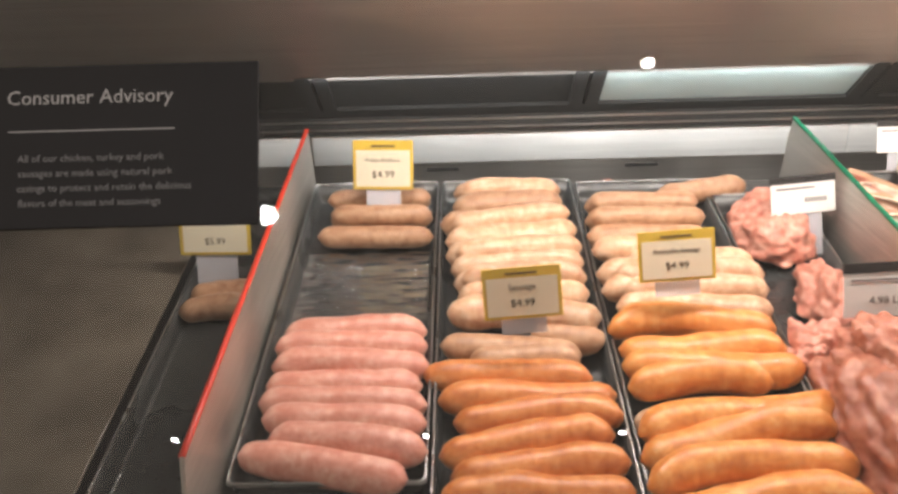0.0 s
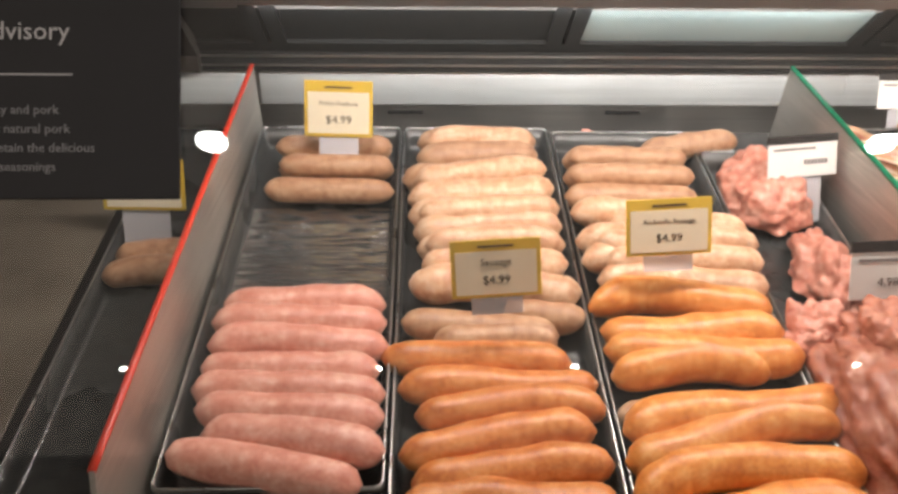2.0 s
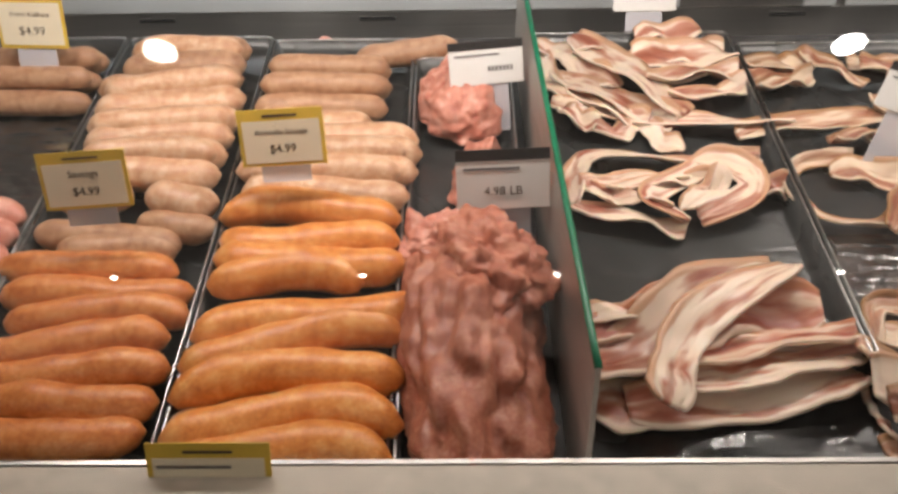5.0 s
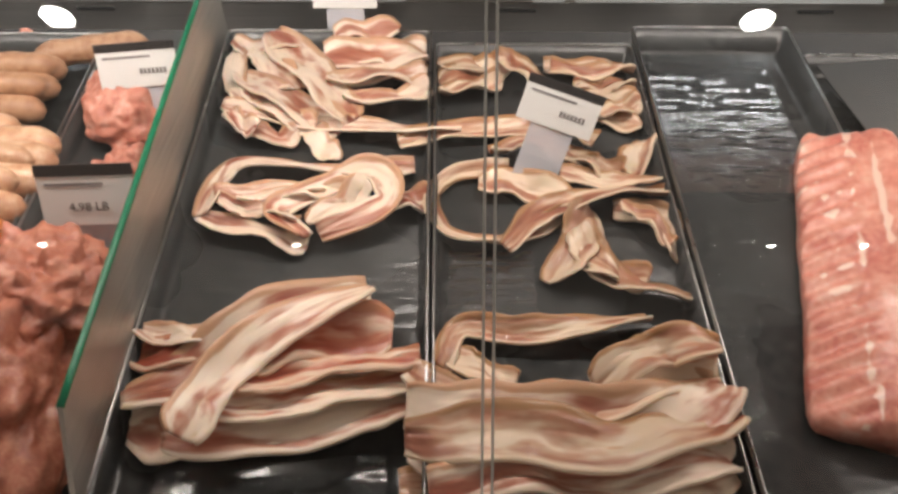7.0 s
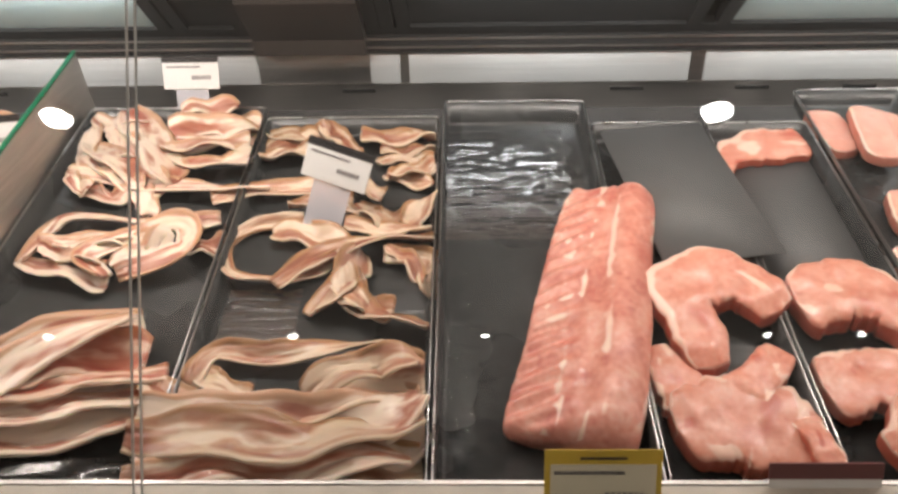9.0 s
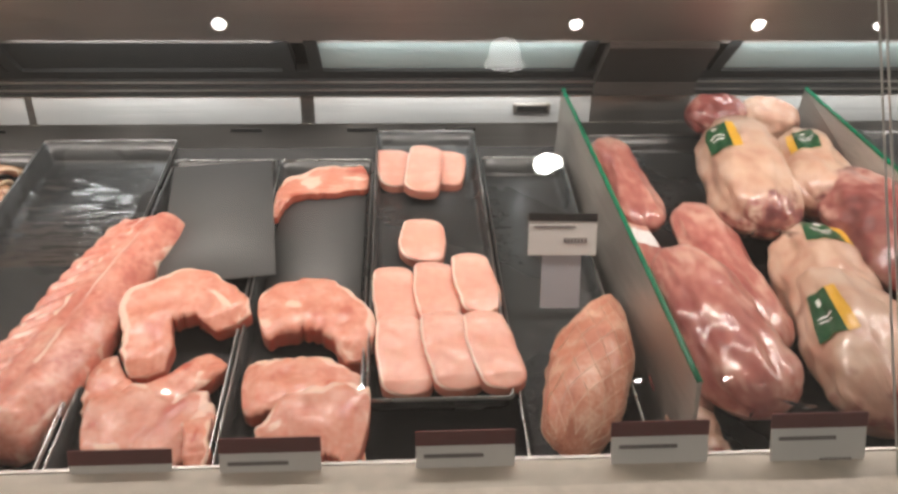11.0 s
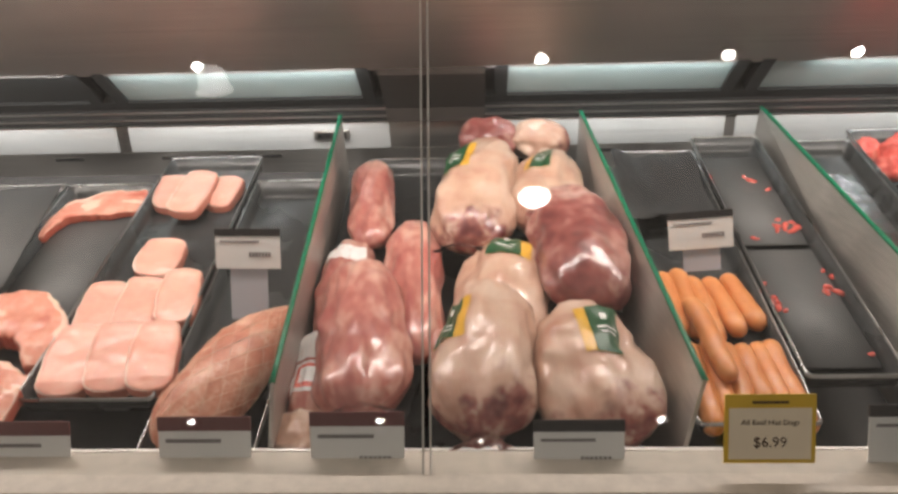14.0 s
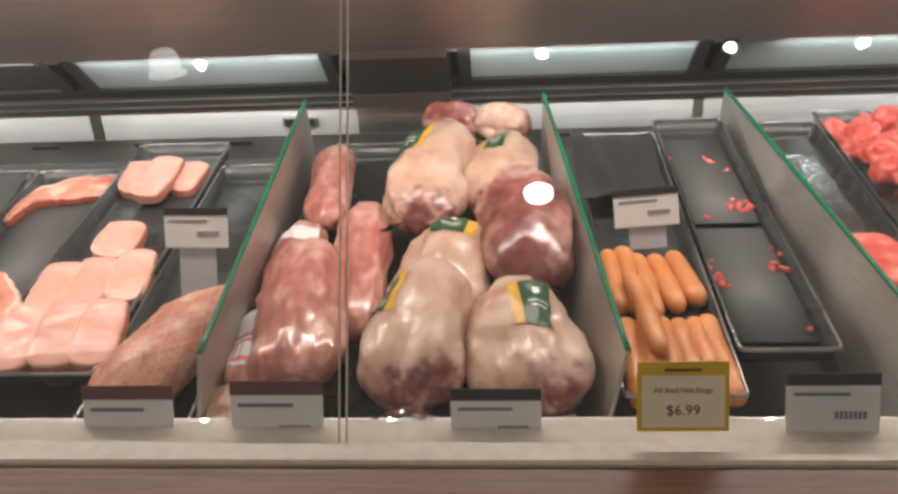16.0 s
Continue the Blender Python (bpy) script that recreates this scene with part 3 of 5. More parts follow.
tagged(part("side_plate", box(bmesh.new(), -0.44, 0.44, -0.34, 0.36, -0.004, 0.0, 0.001), SIDE_M, m=deck(-0.81, 0.83, 0.0)), "dull brown-grey plate covering an unused deck section", "plate")


# ---- meat ----
def sausage(p0, p1, r, material, name, label, group, lift=0.0, bend=0.006, seed=0, h=None):
    (xa, ya), (xb, yb) = p0, p1
    L = math.hypot(xb - xa, (yb - ya) * 1.011)
    ang = math.degrees(math.atan2(yb - ya, xb - xa))
    rnd = random.Random(seed)
    b1, b2 = rnd.uniform(-0.5, 1.3) * bend, rnd.uniform(-1, 1) * bend * 0.7

    def f(u, v):
        s = u * 2 - 1
        e = min(u, 1 - u) * L
        cap = max(0.0, 1 - max(0.0, 1 - e / (r * 1.6)) ** 2.2) ** 0.55
        rad = r * max(0.10, cap) * (1 + 0.13 * wob((u * 3, 0, 0), 2, seed))
        a = v * 2 * math.pi
        x = s * L / 2
        y = b1 * (1 - s * s) + b2 * math.sin(s * 3) + rad * math.cos(a)
        z = rad * math.sin(a) * 0.96
        k = 1 + 0.06 * wob((x * 0.6, y, z), 42, seed)
        return (x, y * k if abs(y) < 1 else y, z * k), (u, v)

    o = part(name, grid_surface(26, 14, f), material, m=deck((xa + xb) / 2, (ya + yb) / 2, (h if h is not None else r - 0.030) + lift, ang))
    return tagged(o, label, "sausage", group)


def row_of(pairs, r, material, name, label, group, lifts=0.0, bend=0.006, seed=1):
    for i, (a, b) in enumerate(pairs):
        sausage(a, b, r, material, name, label, group, lifts, bend, seed * 40 + i)


PINK = [
    ((-0.205, 0.814), (-0.030, 0.810)), ((-0.212, 0.784), (-0.028, 0.784)), ((-0.210, 0.751), (-0.025, 0.750)), ((-0.210, 0.721), (-0.032, 0.717)),
    ((-0.213, 0.694), (-0.025, 0.686)), ((-0.205, 0.670), (-0.025, 0.659)), ((-0.192, 0.640), (-0.023, 0.620)), ((-0.219, 0.621), (-0.042, 0.585))]
row_of(PINK, 0.0205, PINK_M, "pink_sausage", "raw pink pork sausage lying in a black tray", "pink sausages", 0.006, 0.007, 1)
row_of([((-0.198, 1.036), (-0.028, 1.030)), ((-0.185, 1.080), (-0.03, 1.080)), ((-0.185, 1.125), (-0.035, 1.128))], 0.017, BROWN_M, "kielbasa", "pale brown kielbasa at the back of the tray", "kielbasas", 0.004, 0.005, 2)
row_of([((-0.19, 1.10), (-0.033, 1.105)), ((-0.18, 1.06), (-0.03, 1.055))], 0.016, BROWN_M, "kielbasa", "pale brown kielbasa on top of the pile", "kielbasas", 0.026, 0.005, 3)
PALE2 = [
    ((0.001, 1.125), (0.166, 1.130)), ((0.000, 1.085), (0.165, 1.095)), ((-0.018, 1.036), (0.168, 1.062)), ((-0.010, 0.994), (0.178, 1.022)), ((-0.009, 0.960), (0.180, 0.978)),
    ((-0.002, 0.928), (0.178, 0.940)), ((0.002, 0.898), (0.177, 0.905)), ((0.008, 0.868), (0.176, 0.872)), ((-0.006, 0.838), (0.085, 0.832)), ((0.098, 0.834), (0.184, 0.823))]
row_of(PALE2[:3], 0.0225, BROWN_M, "chicken_sausage", "tan raw sausage stacked in a black tray", "tan sausages", 0.012, 0.006, 4)
row_of(PALE2[3:], 0.0225, PALE_M, "chicken_sausage", "pale raw chicken sausage stacked in a black tray", "pale sausages", 0.010, 0.009, 5)
row_of([(a, (b[0], b[1])) for a, b in (((0.012, 1.105), (0.160, 1.112)), ((0.0, 1.015), (0.170, 1.04)), ((0.004, 0.945), (0.172, 0.958)), ((0.012, 0.884), (0.170, 0.889)))], 0.0175, PALE_M, "chicken_sausage", "pale raw chicken sausage on top of the pile", "pale sausages", 0.030, 0.007, 6)
row_of([((-0.014, 0.790), (0.153, 0.767)), ((0.095, 0.803), (0.186, 0.796)), ((0.02, 0.762), (0.15, 0.758))], 0.0185, BROWN_M, "chicken_sausage", "tan raw sausage between two piles", "tan sausages", 0.004, 0.006, 7)
ORANGE2 = [((-0.033, 0.738), (0.160, 0.728)), ((-0.015, 0.695), (0.183, 0.702)), ((0.002, 0.664), (0.186, 0.668)), ((-0.012, 0.618), (0.172, 0.645)), ((0.0, 0.590), (0.182, 0.607)), ((-0.012, 0.562), (0.180, 0.572)), ((-0.004, 0.532), (0.176, 0.542))]
row_of(ORANGE2, 0.0192, ORANGE_M, "orange_sausage", "spiced orange-brown sausage in a black tray", "orange sausages", 0.004, 0.010, 8)
row_of([((0.198, 1.09), (0.362, 1.084)), ((0.194, 1.049), (0.365, 1.047)), ((0.190, 1.008), (0.362, 1.000)), ((0.309, 1.112), (0.455, 1.142))], 0.0185, BROWN_M, "tan_sausage", "tan raw sausage at the back of the tray", "tan sausages", 0.010, 0.004, 9)
row_of([((0.200, 1.070), (0.360, 1.066)), ((0.196, 1.028), (0.360, 1.024))], 0.0165, BROWN_M, "tan_sausage", "tan raw sausage on top of the pile", "tan sausages", 0.030, 0.004, 10)
PALE3 = [((0.192, 0.968), (0.345, 0.966)), ((0.235, 0.945), (0.403, 0.930)), ((0.190, 0.913), (0.408, 0.906)), ((0.192, 0.876), (0.404, 0.875)), ((0.205, 0.843), (0.396, 0.834))]
row_of(PALE3, 0.0215, PALE_M, "pale_sausage", "pale raw sausage stacked in a black tray", "pale sausages", 0.010, 0.010, 11)
row_of([((0.21, 0.895), (0.39, 0.890)), ((0.215, 0.858), (0.385, 0.856))], 0.0165, PALE_M, "pale_sausage", "pale raw sausage on top of the pile", "pale sausages", 0.028, 0.009, 12)
ORANGE3 = [((0.188, 0.800), (0.388, 0.799)), ((0.195, 0.767), (0.388, 0.762)), ((0.194, 0.739), (0.398, 0.729)), ((0.195, 0.704), (0.355, 0.706)), ((0.194, 0.635), (0.414, 0.680)), ((0.190, 0.604), (0.400, 0.640)), ((0.190, 0.568), (0.402, 0.594)), ((0.192, 0.530), (0.402, 0.540)), ((0.205, 0.505), (0.395, 0.505))]
row_of(ORANGE3, 0.0225, GOLD_M, "golden_sausage", "thick golden-orange sausage in a black tray", "golden sausages", 0.008, 0.014, 13)
row_of([((0.195, 0.667), (0.26, 0.660)), ((0.19, 0.552), (0.25, 0.548))], 0.016, PALE_M, "pale_sausage", "pale sausage end under the golden sausages", "pale sausages", 0.0, 0.003, 14)
row_of([((-0.355, 0.868), (-0.26, 0.884)), ((-0.35, 0.905), (-0.255, 0.915))], 0.018, BROWN_M, "tan_sausage", "tan sausage in the shaded end tray", "tan sausages", 0.0, 0.004, 15)
HOT = [((2.462, 0.796), (2.466, 0.666)), ((2.480, 0.802), (2.486, 0.664)), ((2.496, 0.785), (2.506, 0.655)), ((2.519, 0.783), (2.535, 0.668)), ((2.544, 0.789), (2.562, 0.680))]
row_of(HOT, 0.0134, HOT_M, "hot_dog", "smooth orange hot dog in a row in the tray", "hot dogs", 0.047, 0.003, 16)
row_of([((2.467, 0.655), (2.464, 0.512)), ((2.489, 0.660), (2.486, 0.514)), ((2.508, 0.656), (2.508, 0.512)), ((2.528, 0.652), (2.530, 0.512)), ((2.546, 0.655), (2.550, 0.512)), ((2.562, 0.658), (2.565, 0.514))], 0.0134, HOT_M, "hot_dog", "smooth orange hot dog in a row in the tray", "hot dogs", 0.047, 0.003, 17)
row_of([((2.478, 0.715), (2.496, 0.570))], 0.0128, HOT_M, "hot_dog", "smooth orange hot dog lying across the rows", "hot dogs", 0.066, 0.003, 18)


def lump(name, x, y, rx, ry, rz, material, label, category, group="", h=-0.028, rough=0.25, fine=0.10, seed=0, rzrot=0, sub=5, scale=1.0):
    """An uneven heap with a flat base."""
    bm = bmesh.new()
    bmesh.ops.create_icosphere(bm, subdivisions=sub, radius=1.0)
    for v in bm.verts:
        d = v.co.normalized()
        k = 1 + rough * wob(d, 1.6 * scale, seed) + rough * 0.5 * wob(d, 3.4 * scale, seed + 3)
        c = d * k
        z = c.z if c.z > 0 else c.z * 0.15
        q = Vector((c.x * rx, c.y * ry, z * rz + 0.15 * rz))
        off = Vector((seed * 2.3, seed * 1.1, seed * 0.7))
        crumb = 0.5 - noise.voronoi(q * 62 + off)[0][0] + 0.5 * (0.5 - noise.voronoi(q * 150 + off)[0][0])
        out = Vector((d.x / rx, d.y / ry, d.z / rz)).normalized()
        v.co = q + out * (crumb * fine * min(0.045, rx))
    ob = part(name, bm, material, m=deck(x, y, h, rzrot))
    return tagged(ob, label, category, group)


lump("ground_meat", 0.458, 1.035, 0.058, 0.078, 0.058, MINCE_M, "rounded block of pink ground meat in a tray", "ground meat", "ground meat", seed=1, rough=0.16, fine=0.12, scale=1.2, sub=6)
lump("ground_meat", 0.480, 0.880, 0.034, 0.062, 0.042, MINCE_M, "small crumbly clump of ground meat", "ground meat", "ground meat", seed=2, rough=0.4, fine=0.22)
lump("ground_meat", 0.432, 0.765, 0.056, 0.044, 0.040, MINCE_M, "crumbly clump of ground meat", "ground meat", "ground meat", seed=3, rough=0.45, fine=0.26, sub=6)
lump("ground_meat", 0.460, 0.612, 0.070, 0.165, 0.080, MINCE_DARK_M, "large dark red mound of ground meat", "ground meat", "ground meat", seed=4, rough=0.26, fine=0.17, scale=1.4, sub=6)
lump("ground_meat", 0.478, 0.690, 0.058, 0.066, 0.046, MINCE_DARK_M, "torn clump of ground meat on the mound", "ground meat", "ground meat", h=0.020, seed=5, rough=0.40, fine=0.24, scale=1.0, sub=6)
lump("meat_scrap", 0.255, 1.215, 0.010, 0.006, 0.006, MINCE_M, "small pink meat scrap behind the tray", "meat scrap", "meat scraps", h=-0.03, seed=6, sub=2)


# bacon
def spline(pts, n):
    """Smooth points through the given ones."""
    P = [Vector((*p, 0)) for p in pts]
    P = [P[0] * 2 - P[1]] + P + [P[-1] * 2 - P[-2]]
    out, segs = [], len(P) - 3
    for i in range(n):
        t = i / (n - 1) * segs
        k = min(int(t), segs - 1)
        u = t - k
        a, b, c, d = P[k:k + 4]
        out.append(0.5 * ((2 * b) + (c - a) * u + (2 * a - 5 * b + 4 * c - d) * u * u + (3 * b - a - 3 * c + d) * u ** 3))
    return out


def bacon(pts, width, h=0.0, seed=0, ripple=0.006, twist=0.0, label="raw streaky bacon strip lying in a black tray", thick=0.0028, material=None, wave=0.0):
    n, m = 44, 13
    line = spline(pts, n)
    c = sum(line, Vector()) / n
    run = sum((q - p).length for p, q in zip(line, line[1:]))
    rnd = random.Random(seed * 7 + 1)
    ph, tw = rnd.uniform(0, 6), twist

    def f(u, v):
        i = min(int(u * (n - 1) + 0.5), n - 1)
        p = line[i] - c
        d = (line[min(i + 1, n - 1)] - line[max(i - 1, 0)]).normalized()
        side = Vector((-d.y, d.x, 0))
        w = width * (1 + 0.16 * wob((u * 2, 0, 0), 2, seed)) * (1 - 0.45 * (2 * abs(u - 0.5)) ** 7)
        s = v - 0.5
        a = tw * math.sin(u * 4 + ph)
        z = ripple * (0.5 + 0.5 * math.sin(u * 9 + ph + 2.5 * s)) + 0.004 * wob((p.x, p.y, s), 30, seed) + s * w * math.sin(a) + abs(s) ** 2 * ripple * 1.6 + wave * (0.5 + wob((p.x + c.x, p.y + c.y, 0), 17, 2))
        q = p + side * (s * w * math.cos(a) + 0.0025 * wob((u * 7, v * 3, 0), 1.5, seed))
        return (q.x, q.y * 1.011, max(z, -0.002)), (u * run, v)

    ob = part("bacon_strip", grid_surface(n, m, f, False), material or (BACON_TAN_M if c.x > 0.84 else BACON_M), m=deck(c.x, c.y, -0.026 + h))
    mod = ob.modifiers.new("thickness", "SOLIDIFY")
    mod.thickness, mod.offset = thick, 1
    return tagged(ob, label, "bacon", "bacon strips")


SLAB = "thick folded slab of streaky bacon in the tray"
bacon(((0.566, 0.590), (0.66, 0.600), (0.80, 0.640)), 0.085, -0.002, 16, 0.006, 0.0, SLAB, 0.004)
bacon(((0.560, 0.600), (0.622, 0.632), (0.69, 0.690), (0.775, 0.722)), 0.062, 0.016, 10, 0.010, -0.55, SLAB, 0.0045)
bacon(((0.655, 0.640), (0.72, 0.668), (0.80, 0.668)), 0.062, 0.018, 11, 0.010, 0.25, SLAB, 0.0045, BACON_LEAN_M)
bacon(((0.600, 0.572), (0.72, 0.584), (0.822, 0.612)), 0.050, 0.004, 12, 0.010, 0.25, SLAB, 0.0045)
bacon(((0.645, 0.592), (0.73, 0.603), (0.826, 0.624)), 0.036, 0.016, 13, 0.010, 0.4, SLAB, 0.004)
bacon(((0.660, 0.612), (0.735, 0.626), (0.826, 0.642)), 0.030, 0.026, 14, 0.008, 0.5, SLAB, 0.005, BACON_LEAN_M)
bacon(((0.628, 0.548), (0.640, 0.592), (0.682, 0.650), (0.778, 0.706)), 0.046, 0.036, 18, 0.010, 0.45, "folded edge of streaky bacon over the slab", 0.0045)
bacon(((0.552, 0.655), (0.602, 0.660), (0.666, 0.695)), 0.040, 0.006, 15, 0.012, 0.4, thick=0.005, material=BACON_LEAN_M)
bacon(((0.554, 0.682), (0.60, 0.672), (0.64, 0.680)), 0.028, 0.012, 17, 0.012, 0.4)
PILE = "wide overlapping bacon strip piled in the tray"
for i, (p, w, h) in enumerate(((((0.820, 0.575), (0.93, 0.57), (1.03, 0.58), (1.10, 0.60)), 0.10, -0.002), (((0.812, 0.520), (0.92, 0.527), (1.02, 0.535), (1.100, 0.55)), 0.07, 0.0), (((0.818, 0.625), (0.891, 0.596), (0.986, 0.592), (1.049, 0.628), (1.100, 0.632)), 0.056, 0.014),
                               (((0.816, 0.583), (0.89, 0.577), (0.98, 0.566), (1.06, 0.580), (1.100, 0.600)), 0.060, 0.022), (((0.816, 0.550), (0.909, 0.552), (0.997, 0.538), (1.100, 0.575)), 0.056, 0.030), (((0.98, 0.600), (1.03, 0.628), (1.06, 0.640), (1.098, 0.630)), 0.040, 0.028),
                               (((0.835, 0.512), (0.92, 0.525), (1.01, 0.518), (1.09, 0.53)), 0.044, 0.020))):
    bacon(p, w, h - 0.004, 20 + i, 0.014, 0.45 if i > 1 else 0.10, PILE, 0.004, BACON_TAN_M if i % 3 else BACON_M, 0.022)
bacon(((0.847, 0.640), (0.868, 0.688), (0.946, 0.684), (1.052, 0.700)), 0.026, 0.004, 27, 0.012, 0.5)
bacon(((0.848, 0.664), (0.880, 0.640), (0.915, 0.625)), 0.026, 0.008, 28, 0.008)
MID2 = [((0.927, 0.923), (0.864, 0.916), (0.837, 0.873), (0.852, 0.820), (0.906, 0.810), (0.944, 0.822), (0.985, 0.850)), ((0.915, 0.783), (0.955, 0.839), (0.994, 0.857), (1.048, 0.871), (1.104, 0.875)), ((0.960, 0.751), (0.997, 0.804), (1.012, 0.855)),
        ((1.003, 0.818), (1.025, 0.750), (1.101, 0.725)), ((1.040, 0.852), (1.095, 0.844), (1.098, 0.782)), ((0.890, 0.895), (0.936, 0.893), (0.995, 0.862)), ((0.995, 0.948), (1.054, 0.906)), ((1.068, 0.905), (1.080, 0.945), (1.098, 0.975))]
for i, p in enumerate(MID2):
    bacon(p, (0.021, 0.032, 0.046, 0.036, 0.030, 0.038, 0.044, 0.036)[i], (0.0, 0.012, 0.004, 0.006, 0.0, 0.004, 0.008, 0.002)[i], 30 + i, 0.010, 0.6)
bacon(((0.985, 0.905), (1.04, 0.892), (1.10, 0.895)), 0.026, 0.012, 38, 0.006, 0.4)
bacon(((0.995, 0.815), (1.005, 0.775), (1.03, 0.74)), 0.036, 0.008, 39, 0.012, 0.5)
for i, p in enumerate([((0.795, 0.962), (0.854, 0.984), (0.942, 0.994), (1.0, 0.985)), ((1.015, 1.058), (1.098, 1.053)), ((1.030, 1.030), (1.098, 1.000)), ((0.985, 1.120), (1.098, 1.126)), ((0.930, 1.142), (0.955, 1.105), (0.985, 1.060)), ((0.845, 1.090), (0.925, 1.112))]):
    bacon(p, (0.032, 0.024, 0.026, 0.034, 0.036, 0.055)[i], (0.004, 0.004, 0.0, 0.0, 0.012, 0.0)[i], 45 + i, 0.009, 0.3)
ONE = [((0.580, 1.098), (0.640, 1.050), (0.725, 0.985)), ((0.615, 1.172), (0.678, 1.090), (0.736, 0.993)), ((0.562, 1.165), (0.600, 1.150), (0.650, 1.162)), ((0.690, 1.150), (0.826, 1.152)), ((0.705, 1.098), (0.828, 1.098)), ((0.725, 1.042), (0.785, 1.035), (0.832, 1.062)),
       ((0.572, 1.030), (0.640, 1.012), (0.700, 1.000), (0.794, 0.983), (0.870, 0.990)), ((0.690, 0.995), (0.700, 0.965), (0.722, 0.935))]
for i, p in enumerate(ONE):
    bacon(p, (0.05, 0.062, 0.034, 0.062, 0.06, 0.03, 0.034, 0.03)[i], (0.006, 0.014, 0.008, 0.0, 0.006, 0.014, 0.004, 0.0)[i], 55 + i, 0.011, 0.35)
bacon(((0.57, 1.15), (0.575, 1.09), (0.60, 1.03)), 0.03, 0.004, 64, 0.009, 0.3)
bacon(((0.60, 1.005), (0.64, 0.975), (0.67, 0.985)), 0.028, 0.002, 65, 0.009, 0.3)
TWIST = [((0.578, 0.842), (0.591, 0.904), (0.623, 0.926), (0.735, 0.915), (0.815, 0.924)), ((0.580, 0.842), (0.642, 0.822), (0.700, 0.800)), ((0.590, 0.870), (0.650, 0.876), (0.716, 0.879)), ((0.700, 0.803), (0.665, 0.840), (0.717, 0.877), (0.757, 0.912), (0.784, 0.889), (0.781, 0.845), (0.715, 0.806)), ((0.780, 0.862), (0.832, 0.870))]
for i, p in enumerate(TWIST):
    bacon(p, (0.028, 0.034, 0.028, 0.032, 0.040)[i], (0.004, 0.002, 0.006, 0.012, 0.004)[i], 70 + i, 0.010, 0.5)

MORE = [((0.842, 1.128), (0.90, 1.118), (0.94, 1.125)), ((0.845, 1.060), (0.885, 1.066), (0.925, 1.080)), ((0.99, 1.095), (1.05, 1.088), (1.10, 1.095)), ((1.02, 1.075), (1.06, 1.072), (1.10, 1.075)), ((1.035, 1.012), (1.07, 1.02), (1.10, 1.035)),
        ((0.98, 1.02), (1.0, 0.985), (1.03, 0.955)), ((0.95, 0.96), (0.99, 0.935), (1.03, 0.925)), ((0.905, 0.945), (0.95, 0.955), (0.99, 0.95)), ((1.045, 0.845), (1.075, 0.825), (1.09, 0.79)), ((0.985, 0.79), (1.02, 0.765), (1.06, 0.745))]
for i, p in enumerate(MORE):
    bacon(p, (0.036, 0.03, 0.024, 0.02, 0.026, 0.03, 0.03, 0.024, 0.024, 0.03)[i], 0.004 + 0.006 * (i % 3), 90 + i, 0.012, 0.5)
MORE1 = [((0.60, 1.160), (0.62, 1.11), (0.66, 1.06)), ((0.69, 1.125), (0.76, 1.128), (0.83, 1.120)), ((0.70, 1.068), (0.76, 1.072), (0.825, 1.080)), ((0.60, 1.06), (0.64, 1.02), (0.69, 0.99)), ((0.585, 1.01), (0.60, 0.985), (0.625, 0.975)), ((0.70, 1.165), (0.74, 1.172), (0.79, 1.168))]
for i, p in enumerate(MORE1):
    bacon(p, (0.042, 0.05, 0.04, 0.036, 0.024, 0.036)[i], 0.006 + 0.007 * (i % 3), 110 + i, 0.012, 0.5)
for i, p in enumerate([((0.62, 0.862), (0.68, 0.868), (0.74, 0.872)), ((0.70, 0.825), (0.735, 0.85), (0.76, 0.885)), ((0.60, 0.855), (0.64, 0.842), (0.69, 0.83))]):
    bacon(p, (0.024, 0.03, 0.022)[i], 0.010, 120 + i, 0.012, 0.6)


# cut meat
def cut(name, x, y, rx, ry, thick, material, label, category, group, h=-0.028, rz=0.0, seed=0, square=2.4, uneven=0.16):
    """A slice with rounded edges; uv.x is the distance from its middle."""
    def radius(a):
        k = (abs(math.cos(a)) ** square + abs(math.sin(a)) ** square) ** (-1 / square)
        k *= 1 + uneven * wob((math.cos(a), math.sin(a), 0), 1.8, seed) + uneven * 0.3 * wob((math.cos(a), math.sin(a), 0), 4.0, seed + 1)
        return k

    prof = [(0.0, 1.0), (0.35, 1.02), (0.6, 1.0), (0.8, 0.99), (0.93, 0.96), (0.985, 0.82), (1.0, 0.45), (0.98, 0.0)]

    def f(u, v):
        a = v * 2 * math.pi
        k, z = prof[round(u * (len(prof) - 1))]
        k = max(k, 0.02)
        r = radius(a)
        px, py = math.cos(a) * r * rx * k, math.sin(a) * r * ry * k
        pz = z * thick * (1 + 0.14 * wob((px, py, 0), 28, seed))
        return (px, py, pz), (k * (0.88 + 0.14 * wob((math.cos(a) * 1.2, math.sin(a) * 1.2, 0), 1.3, seed + 4)) if z > 0.5 else 0.55, v)

    ob = part(name, grid_surface(len(prof), 48, f), material, m=deck(x, y, h, rz))
    return tagged(ob, label, category, group)


